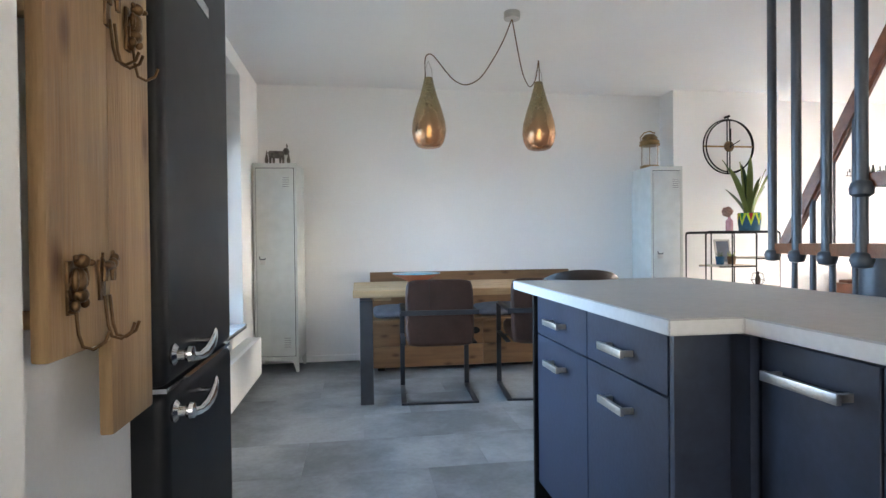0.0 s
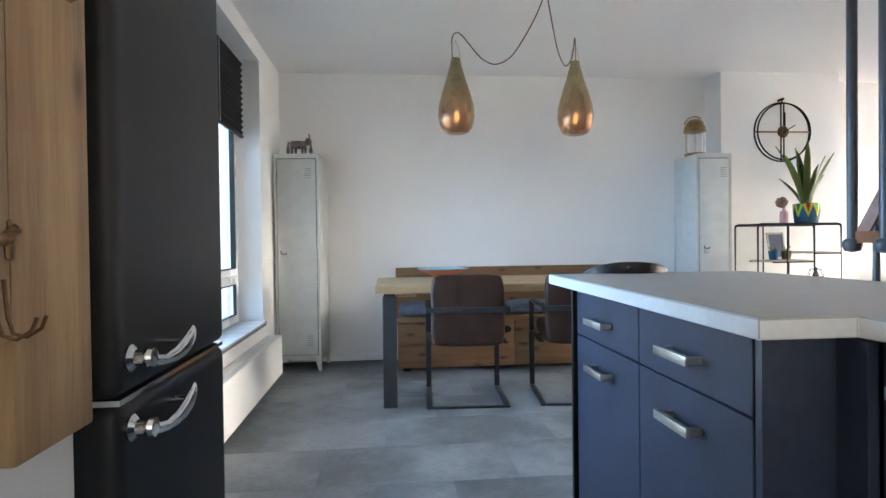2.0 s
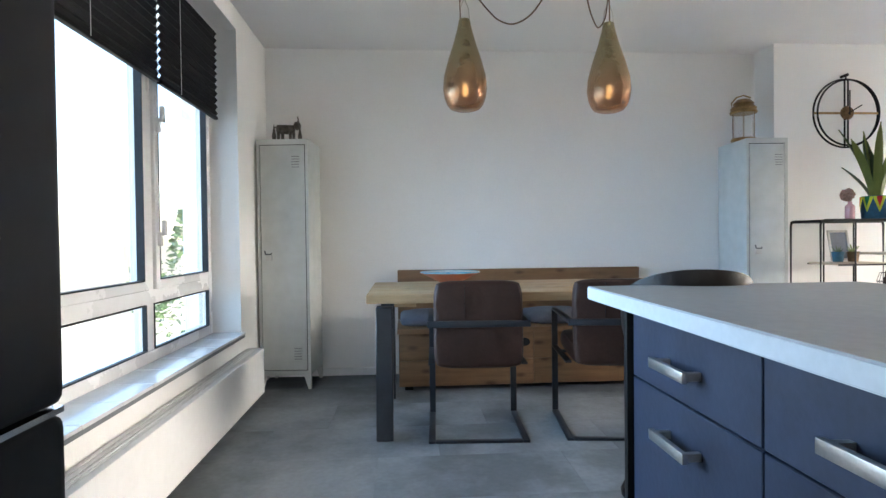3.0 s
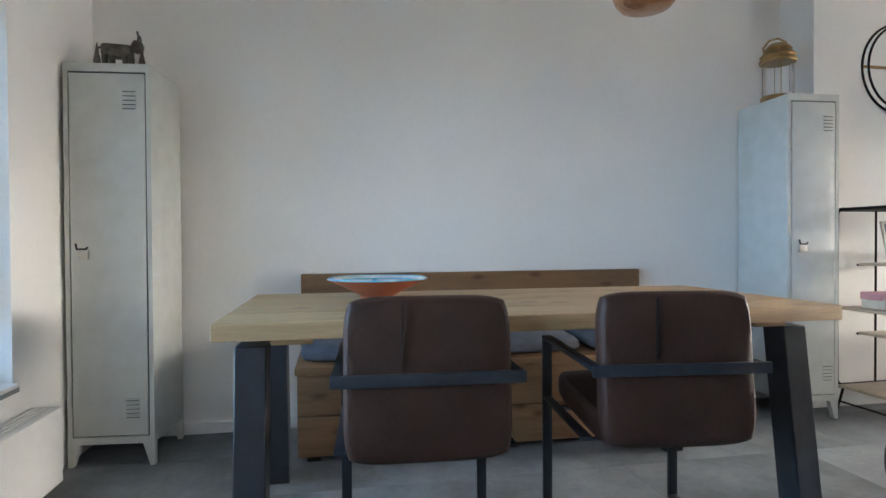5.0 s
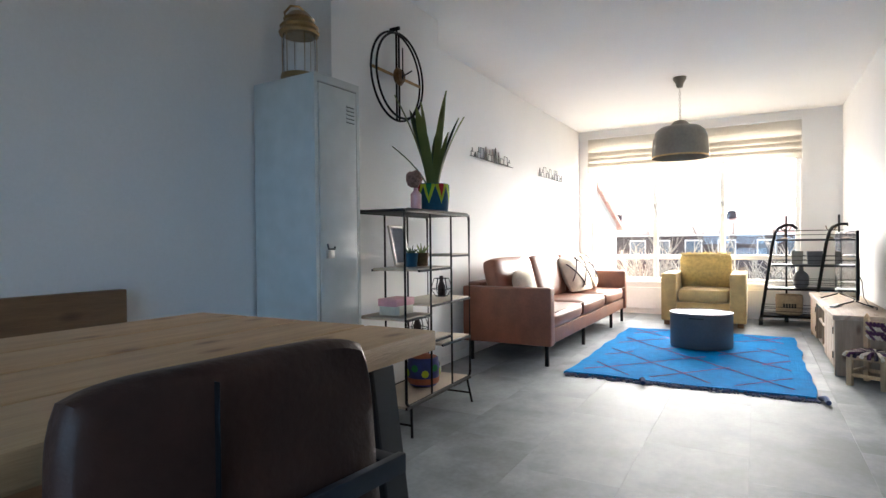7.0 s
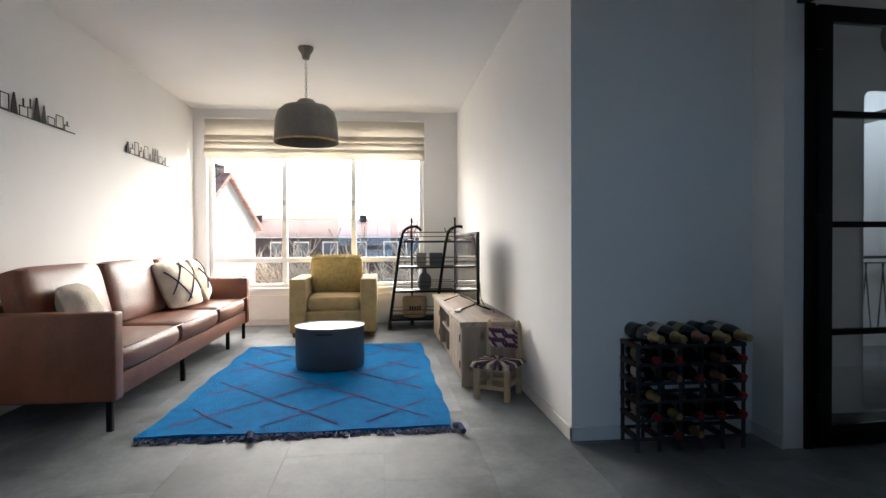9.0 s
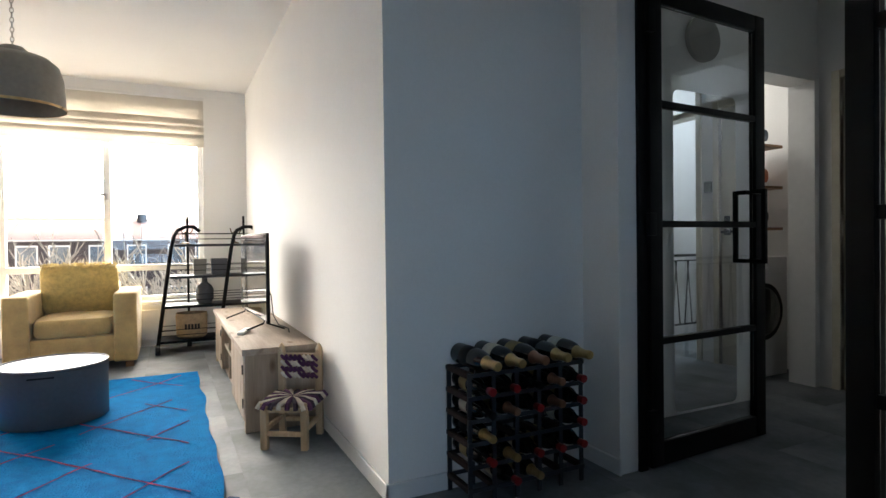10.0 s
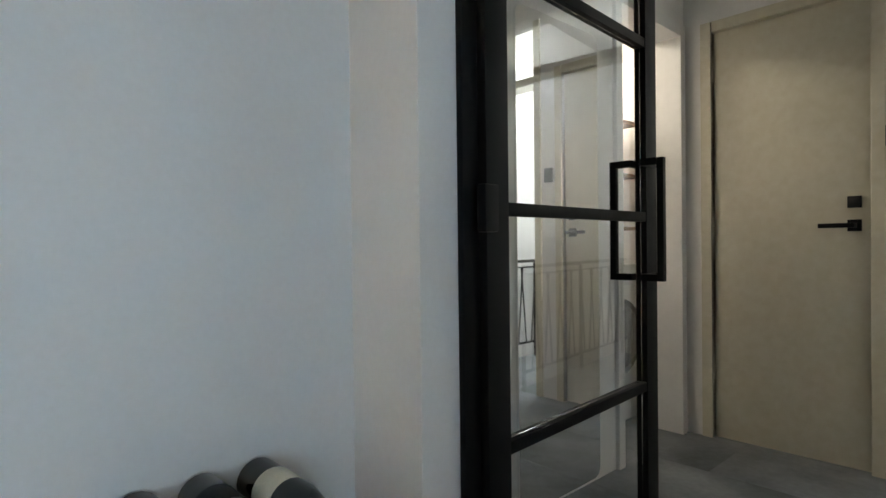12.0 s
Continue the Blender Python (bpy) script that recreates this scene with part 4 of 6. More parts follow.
def lantern():
    t = thing("storm_lantern", "brass and glass storm lantern on the locker", "lantern", pose(2.80, 5.08, 1.80) @ Matrix.Scale(1.14, 4))
    part("base", lathe(B(), [(0.075, 0), (0.08, 0.006), (0.078, 0.02), (0.07, 0.024)], seg=24), M_OLDBRASS, t)
    g = part("chimney", lathe(B(), [(0.068, 0.024), (0.07, 0.10), (0.068, 0.19), (0.064, 0.19), (0.066, 0.10), (0.064, 0.026)], seg=24, cap=False), M_GLASS, t, "clear glass cylinder")
    g.visible_shadow = False
    for k in range(6):
        a = k * math.pi / 3
        part("guard_wire", tube(B(), (0.074 * math.cos(a), 0.074 * math.sin(a), 0.02), (0.074 * math.cos(a), 0.074 * math.sin(a), 0.20), 0.0018, seg=6), M_OLDBRASS, t)
    part("hood", lathe(B(), [(0.082, 0.19), (0.086, 0.20), (0.078, 0.215), (0.082, 0.225), (0.06, 0.25), (0.066, 0.258), (0.04, 0.285), (0.001, 0.292)], seg=24), M_OLDBRASS, t)
    part("bail", path(B(), [(-0.08, 0, 0.21), (-0.085, 0, 0.26), (-0.05, 0, 0.30), (0.0, 0, 0.315), (0.05, 0, 0.30)], 0.005, 6), M_OLDBRASS, t)


lantern()


def table():
    t = thing("dining_table", "pine dining table with dark splayed steel legs", "table")
    z0, z1 = 0.73, 0.78
    ys = [3.835, 4.055, 4.28, 4.505, 4.73]
    for a, b in zip(ys, ys[1:]):
        bm = box(B(), 0, 2.0, 0, b - a - 0.009, 0, z1 - z0, 0.006, 2)
        part("plank", bm, M_TABLEWOOD, t, at=pose(-0.045, a + 0.002, z0))
    for x in (0.10, 1.70):
        part("batten", box(B(), x, x + 0.12, 3.93, 4.64, z0 - 0.03, z0 - 0.001, 0.004), M_TABLEWOOD, t)
    for x in (0.045, 1.85):
        for y in (3.84, 4.635):
            bm = B()
            bmesh.ops.create_cube(bm, size=1.0, matrix=Matrix.Translation((x, y + 0.045, (z0 - 0.03) / 2)) @ Matrix.Diagonal((0.09, 0.10, z0 - 0.03, 1)))
            for v in bm.verts:
                if v.co.z > 0.3:
                    v.co.y += 0.09 if y < 4.2 else -0.09
            bmesh.ops.bevel(bm, geom=bm.edges[:], offset=0.004, segments=1, affect="EDGES")
            part("leg", bm, M_GUN, t)
    return t


table()


def bench():
    t = thing("storage_bench", "brown wooden storage bench with a low back", "bench")
    x0, x1 = 0.10, 2.05
    part("back", box(B(), x0, x1, 5.29, 5.335, 0.44, 0.83, 0.006), M_BENCHWOOD, t)
    part("seat", box(B(), x0, x1, 4.80, 5.289, 0.405, 0.44, 0.005), M_BENCHWOOD, t)
    for z0, z1 in ((0.03, 0.21), (0.214, 0.404)):
        for xa, xb in ((x0 + 0.01, 1.07), (1.075, x1 - 0.01)):
            part("front_plank", box(B(), 0, xb - xa, 0, 0.02, 0, z1 - z0, 0.003), M_BENCHWOOD, t, at=pose(xa, 4.82, z0))
    part("body", box(B(), x0 + 0.01, x1 - 0.01, 4.841, 5.289, 0.03, 0.404), M_BENCHWOOD, t)
    # Flat dark disc: the shade inside the grip hole, with no hole cut.
    part("grip_hole_shade", lathe(B(), [(0.001, 0), (0.03, 0.0), (0.03, 0.003)], 0, 0, 0, 20, sx=1.5), M_LINE, t, at=pose(1.0, 4.82, 0.33, 90))
    for x in (x0 + 0.05, x1 - 0.1):
        part("foot", box(B(), x, x + 0.06, 4.85, 5.25, 0.0, 0.03), M_BLACK, t)
    for i, (x, w, mt) in enumerate(((0.33, 0.42, M_GREYFAB), (0.82, 0.40, M_GREYFAB), (1.28, 0.44, M_GREYFAB), (1.75, 0.42, M_GREYFAB))):
        solo("seat_cushion", pillow(B(), w, 0.36, 0.10), mt, "flat blue-grey cushion on the bench", "cushion", pose(x, 5.05, 0.489, 4, 0, 3 * (i % 2)), "bench cushions")


bench()


def dining_chair(m):
    """Faces +y; its origin is on the floor under the seat's middle."""
    t = thing("dining_chair", "brown leather cantilever chair on a flat steel frame", "chair", m, "leather chairs at the table")
    W = 0.494
    part("seat", pillow(B(), 0.455, 0.50, 0.11, n=10, puff=0.2, m=pose(0, -0.10, 0.455, 3)), M_BROWNLEATHER, t)
    bm = pillow(B(), 0.465, 0.452, 0.080, n=22, puff=0.16, m=pose(0, -0.345, 0.625, 85))
    for v in bm.verts:
        # creases that run from the lower corner of the hide
        u, w = v.co.x, v.co.z
        v.co.y += 0.006 * math.sin(38 * (u + 0.7 * w)) * max(0.0, 1 - ((u - 0.13) ** 2 + (w - 0.60) ** 2) / 0.012) + 0.003 * noise.noise(Vector((u * 9, w * 7, 3.0)))
    b = part("backrest", bm, M_BROWNLEATHER, t)
    part("seam", box(B(), -0.072, -0.0705, -0.3905, -0.380, 0.66, 0.835, 0.0005, 1), M_BLACK, b)
    for s in (-1, 1):
        x = s * W / 2
        part("arm_bar", box(B(), x - 0.018, x + 0.018, -0.386, 0.167, 0.628, 0.642, 0.003), M_GUN, t)
        part("leg_bar", box(B(), x - 0.018, x + 0.018, 0.153, 0.167, 0.014, 0.627, 0.003), M_GUN, t)
        part("floor_bar", box(B(), x - 0.018, x + 0.018, -0.350, 0.167, 0.0, 0.0135, 0.003), M_GUN, t)
        part("seat_bar", box(B(), x - 0.016, x + 0.016, -0.30, 0.152, 0.40, 0.412, 0.003), M_GUN, t)
    part("cross_bar", box(B(), -W / 2 - 0.018, W / 2 + 0.018, -0.402, -0.3865, 0.615, 0.648, 0.003), M_GUN, t)
    part("cross_bar", box(B(), -W / 2 + 0.018, W / 2 - 0.018, -0.350, -0.318, 0.0, 0.0135, 0.003), M_GUN, t)
    part("cross_bar", box(B(), -W / 2 + 0.016, W / 2 - 0.016, 0.05, 0.08, 0.386, 0.3995, 0.003), M_GUN, t)
    return t


chair_a = dining_chair(pose(0.558, 4.112, 0, 0, 0, -3.3))
chair_b = copy_thing(chair_a, pose(1.303, 4.076, 0, 0, 0, -6))


def bar_stool():
    t = thing("bar_stool", "dark leather tub bar stool with charcoal boucle lining", "bar stool", pose(1.065, 2.63, 0, 0, 0, -10))
    n, m = 28, 8
    for nm, r0, thick, lift, mt, wrap in (("shell", 0.182, 0.018, 0.0, M_STOOL, 205), ("lining", 0.163, 0.036, 0.006, M_BOUCLE, 218)):
        bm = B()
        outer = []
        for i in range(n + 1):
            a = radians(-90 - wrap / 2 + wrap * i / n)
            col = []
            for j in range(m + 1):
                f = j / m
                top = 0.968 - 0.13 * ((1 + math.sin(a)) / 1.4) ** 1.2
                z = 0.675 - lift + (top + lift - 0.675) * f
                r = r0 * (0.84 + 0.30 * f ** 0.6 - 0.12 * f ** 3)
                col.append(bm.verts.new((r * math.cos(a) * 1.05, r * math.sin(a), z)))
            outer.append(col)
        for a, b in zip(outer, outer[1:]):
            for j in range(m):
                bm.faces.new((a[j], b[j], b[j + 1], a[j + 1]))
        bmesh.ops.solidify(bm, geom=bm.faces[:], thickness=thick)
        bmesh.ops.bevel(bm, geom=[e for e in bm.edges if e.calc_face_angle(0) > 1.0], offset=0.008 if nm == "shell" else 0.014, segments=3, affect="EDGES")
        part(nm, bm, mt, t, "charcoal boucle lining" if nm == "lining" else "")
    part("seat", pillow(B(), 0.28, 0.32, 0.10, n=8, puff=0.3, m=pose(0, 0.03, 0.725)), M_STOOL, t)
    part("seat_base", lathe(B(), [(0.13, 0.645), (0.165, 0.655), (0.165, 0.68)], seg=24), M_BLACK, t)
    for k in range(4):
        a = radians(45 + 90 * k)
        part("leg", tube(B(), (0.22 * math.cos(a), 0.22 * math.sin(a), 0), (0.13 * math.cos(a), 0.13 * math.sin(a), 0.65), 0.010, 0.012), M_BLACK, t)
    part("foot_ring", path(B(), [(0.195 * math.cos(2 * math.pi * k / 24), 0.195 * math.sin(2 * math.pi * k / 24), 0.22) for k in range(25)], 0.008, 6), M_BLACK, t)


bar_stool()


def bowl():
    t = thing("ceramic_bowl", "large hand-painted turquoise bowl on the table", "bowl", pose(0.442, 4.37, 0.78) @ Matrix.Diagonal((0.87, 0.87, 1.12, 1)))
    part("body", lathe(B(), [(0.07, 0), (0.075, 0.012), (0.07, 0.016), (0.13, 0.04), (0.20, 0.066), (0.215, 0.071), (0.21, 0.074)], seg=40, cap=False), M_TERRA, t, "terracotta outer side")
    part("inside", lathe(B(), [(0.2105, 0.0745), (0.19, 0.069), (0.12, 0.047), (0.05, 0.034), (0.001, 0.032)], seg=40, cap=False), M_GLAZEW, t, "white glazed inside")
    part("rim", lathe(B(), [(0.2105, 0.0705), (0.217, 0.073), (0.2115, 0.077), (0.205, 0.0745)], seg=40, cap=False), M_GLAZE, t, "turquoise rim")
    for r, zz in ((0.165, 0.063), (0.105, 0.046)):
        part("ring", lathe(B(), [(r, zz), (r + 0.008, zz + 0.0025), (r + 0.006, zz + 0.005), (r - 0.001, zz + 0.002)], seg=40, cap=False), M_GLAZE, t, "turquoise painted ring")
    for k in range(8):
        a = k * math.pi / 4
        bm = B()
        lathe(bm, [(0.001, 0), (0.02, 0.001), (0.001, 0.003)], 0, 0, 0, 8, sx=1.3)
        part("motif", bm, M_TERRA if k % 2 else M_GLAZE, t, at=pose(0.137 * math.cos(a), 0.137 * math.sin(a), 0.056, 0, -15, math.degrees(a)))


bowl()


def pendant_pair():
    t = thing("double_pendant_lamp", "two hammered brass drop pendants on a shared cord", "pendant lamp")
    cup = Vector((0.99, 3.50, H))
    part("ceiling_cup", lathe(B(), [(0.05, -0.045), (0.052, -0.04), (0.052, 0.0)], *cup, seg=24), M_STEEL, t)
    for k, (x, y) in enumerate(((0.505, 3.97), (1.325, 3.99))):
        z = 1.775
        prof = [(0.001, 0.0), (0.055, 0.002), (0.082, 0.012), (0.10, 0.034), (0.114, 0.07), (0.122, 0.12), (0.116, 0.19), (0.092, 0.28), (0.062, 0.37), (0.04, 0.45), (0.03, 0.50), (0.027, 0.502), (0.036, 0.45), (0.058, 0.37), (0.088, 0.28), (0.112, 0.19), (0.118, 0.12), (0.11, 0.07), (0.096, 0.036), (0.08, 0.017), (0.055, 0.007), (0.001, 0.005)]
        sh = part("shade", lathe(B(), prof, x, y, z, 36, cap=False), M_SHADE, t, "olive gold drop shade fading to copper")
        part("bulb", lathe(B(), [(0.001, 0.075), (0.013, 0.08), (0.018, 0.1), (0.014, 0.125), (0.012, 0.15), (0.001, 0.16)], x, y, z, 16), M_BULB, sh, "glowing warm bulb")
        for s in (-1, 1):
            part("wire_bow", path(B(), [(x + s * 0.028, y, z + 0.50), (x + s * 0.024, y, z + 0.56), (x, y, z + 0.62)], 0.0025, 6), M_STEEL, t)
        a = cup + Vector((0, 0, -0.04))
        if k == 0:
            ctrl = [a, (0.945, 3.55, 2.41), (0.882, 3.62, 2.291), (0.815, 3.69, 2.20), (0.735, 3.75, 2.172), (0.668, 3.81, 2.215), (0.616, 3.85, 2.285), (0.541, 3.93, 2.417), (0.503, 3.96, 2.440), (0.482, 3.97, 2.40), (0.483, 3.97, z + 0.50)]
        else:
            ctrl = [a, (1.030, 3.58, 2.47), (1.075, 3.65, 2.36), (1.133, 3.75, 2.264), (1.195, 3.84, 2.215), (1.240, 3.90, 2.218), (1.291, 3.95, 2.288), (1.318, 3.98, 2.40), (1.325, 3.985, 2.435), (1.330, 3.988, 2.38), (1.332, 3.99, z + 0.50)]
        ctrl = [Vector(c) for c in ctrl]
        ctrl = [ctrl[0] * 2 - ctrl[1]] + ctrl + [ctrl[-1] * 2 - ctrl[-2]]
        pts = []
        for i in range(1, len(ctrl) - 2):
            p0, p1, p2, p3 = ctrl[i - 1:i + 3]
            for f in (0.0, 0.25, 0.5, 0.75):
                pts.append(0.5 * (2 * p1 + (p2 - p0) * f + (2 * p0 - 5 * p1 + 4 * p2 - p3) * f ** 2 + (3 * p1 - p0 - 3 * p2 + p3) * f ** 3))
        pts.append(ctrl[-2])
        part("cord", path(B(), pts, 0.004, 6), M_BRONZE, t, "twisted brown textile cord")


pendant_pair()


# ---- living room ----
def wall_clock():
    t = thing("wall_clock", "round black wire wall clock with brass bar", "clock", pose(3.615, YP - 0.045, 2.018))
    R = 0.266
    for d, r in ((0.0, R), (0.03, R - 0.012)):
        part("ring", path(B(), [(r * math.cos(2 * math.pi * k / 48), -d, r * math.sin(2 * math.pi * k / 48)) for k in range(49)], 0.007, 6), M_BLACK, t)
    part("bar", box(B(), -R, R, -0.01, 0.0, -0.008, 0.008, 0.002), M_OLDBRASS, t, "brass hour bar")
    for x in (-0.014, 0.014):
        part("bar", box(B(), x - 0.004, x + 0.004, -0.012, -0.002, -R, R), M_BLACK, t)
    part("hub", lathe(B(), [(0.001, 0), (0.05, 0.0), (0.055, 0.01), (0.04, 0.03), (0.001, 0.034)], seg=24), M_BRONZE, t, at=pose(0, -0.006, 0, 90))
    part("hand_bar", box(B(), -0.004, 0.004, -0.045, -0.041, -0.02, 0.17), M_BLACK, t)
    part("hand_bar", box(B(), -0.004, 0.004, -0.05, -0.046, -0.02, 0.11), M_BLACK, t, at=pose(0, 0, 0, 0, 60, 0))
    part("nail", tube(B(), (0, 0.045, R + 0.03), (0, -0.02, R + 0.03), 0.012), M_BLACK, t)
    part("hanger", box(B(), -0.004, 0.004, -0.006, 0.002, R, R + 0.03), M_BLACK, t)


wall_clock()


def shelf_rack():
    t = thing("metal_shelf_rack", "black wire shelf rack with staggered pale boards", "shelf", pose(3.13, 4.695, 0, 0, 0, 1.5))
    W, D, Ht = 0.77, 0.30, 1.175
    r = 0.008
    c = 0.035
    for y in (0.0, D):
        pts = [(0, y, 0.16 + c), (0, y, Ht - c)] + [(c - c * math.cos(a), y, Ht - c + c * math.sin(a)) for a in (0.4, 0.8, 1.2)] + [(c, y, Ht), (W - c, y, Ht)] + [(W - c + c * math.sin(a), y, Ht - c + c * math.cos(a)) for a in (0.4, 0.8, 1.2)] + [(W, y, Ht - c), (W, y, 0.16 + c)] + [(W - c + c * math.cos(a), y, 0.16 + c - c * math.sin(a)) for a in (0.4, 0.8, 1.2)] + [(W - c, y, 0.16), (c, y, 0.16)] + [(c - c * math.sin(a), y, 0.16 + c - c * math.cos(a)) for a in (0.4, 0.8, 1.2)] + [(0, y, 0.16 + c)]
        part("frame_loop", path(B(), pts, r, 8), M_BLACK, t)
        for x in (0.27, 0.52):
            part("upright", tube(B(), (x, y, 0.16), (x, y, Ht), 0.006, seg=8), M_BLACK, t)
    shelves = [(0.0, W, Ht), (0.0, W, 0.16), (0.14, 0.52, 0.86), (0.52, W, 0.93), (0.0, 0.27, 0.61), (0.27, W, 0.66), (0.14, 0.52, 0.46), (0.40, W, 0.42)]
    for xa, xb, z in shelves:
        for y in (0.0, D):
            part("shelf_bar", box(B(), xa, xb, y - 0.006, y + 0.006, z - 0.016, z - 0.004), M_BLACK, t)
        part("shelf_board", box(B(), xa, xb, 0.006, D - 0.006, z - 0.012, z + 0.003, 0.002), M_BLACK if z == Ht else M_SHELF, t)
    for x in (0.05, W - 0.05):
        for y in (0.0, D):
            part("foot", tube(B(), (x, y, 0.16), (x + (0.03 if x > 0.3 else -0.03), y + (0.02 if y else -0.02), 0.0), 0.007, seg=8), M_BLACK, t)
        part("foot_bar", tube(B(), (x - 0.02 if x < 0.3 else x + 0.02, -0.012, 0.06), (x - 0.02 if x < 0.3 else x + 0.02, D + 0.012, 0.06), 0.006, seg=8), M_BLACK, t)
    return t


shelf_rack()


def on_rack(x, y, z, rz=0):
    return pose(3.13, 4.695, 0, 0, 0, 1.5) @ pose(x, y, z + 0.004, 0, 0, rz)


def snake_plant():
    t = thing("snake_plant", "tall snake plant in a woven colourful basket pot", "plant", on_rack(0.56, 0.14, 1.175))
    R, h = 0.095, 0.175
    p = part("pot", lathe(B(), [(0.085, 0), (0.09, 0.01), (0.098, 0.09), (0.093, h), (0.085, h), (0.088, 0.09), (0.08, 0.03), (0.001, 0.03)], seg=32), M_TEAL, t, "teal woven pot")
    for k in range(8):
        a = k * math.pi / 4 + 0.25
        bm = B()
        def q(u, z, o=0.0022):
            rr = 0.0985 - abs(z - 0.09) * 0.05 + o
            return (rr * math.cos(a + u), rr * math.sin(a + u), z)
        cols = []
        top = h - 0.004
        for u in (-0.38, -0.19, 0, 0.19, 0.38):
            low = top - 0.11 * (1 - abs(u) / 0.4)
            cols.append((bm.verts.new(q(u, top)), bm.verts.new(q(u, low - 0.008))))
        for c1, c2 in zip(cols, cols[1:]):
            bm.faces.new((c1[0], c2[0], c2[1], c1[1]))
        part("weave_patch", bm, M_LIME, p, "lime woven wedge")
        bm = B()
        cols = []
        for u in (-0.17, 0, 0.17):
            low = top - 0.075 * (1 - abs(u) / 0.2)
            cols.append((bm.verts.new(q(u, top, 0.005)), bm.verts.new(q(u, low - 0.004, 0.005))))
        for c1, c2 in zip(cols, cols[1:]):
            bm.faces.new((c1[0], c2[0], c2[1], c1[1]))
        part("weave_patch", bm, M_RED if k % 2 else M_GREENW, p, "woven wedge")
    part("soil", lathe(B(), [(0.001, 0.14), (0.086, 0.14), (0.08, 0.13)], seg=20), M_BARK, t)
    rnd = random.Random(4)
    for k in range(12):
        a = k * 2.4 + rnd.uniform(-0.3, 0.3)
        L = rnd.uniform(0.26, 0.60)
        lean = rnd.uniform(0.04, 0.24)
        w = rnd.uniform(0.016, 0.025)
        tw = rnd.uniform(-0.8, 0.8)
        for nm, mt, ww, off in (("leaf", M_LEAF, 1.0, 0.0), ("leaf_margin", M_LEAFEDGE, 1.22, -0.0015)):
            bm = B()
            prev = None
            for i in range(9):
                f = i / 8
                cxx = 0.03 * math.cos(a) + lean * f ** 1.6 * math.cos(a)
                cyy = 0.03 * math.sin(a) + lean * f ** 1.6 * math.sin(a)
                wd = ww * w * (0.65 + 0.7 * f) * (1 - f ** 5) + 0.001
                aa = a + 1.57 + tw * f
                dx, dy = math.cos(aa), math.sin(aa)
                nx, ny = -dy, dx
                row = [bm.verts.new((cxx + s * wd * dx + nx * (o + off), cyy + s * wd * dy + ny * (o + off), 0.13 + L * f)) for s, o in ((-1, 0.004), (0, -0.003), (1, 0.004))]
                if prev:
                    for j in range(2):
                        bm.faces.new((prev[j], prev[j + 1], row[j + 1], row[j]))
                prev = row
            bmesh.ops.solidify(bm, geom=bm.faces[:], thickness=0.002 if nm == "leaf" else 0.001)
            part(nm, bm, mt, t)


snake_plant()


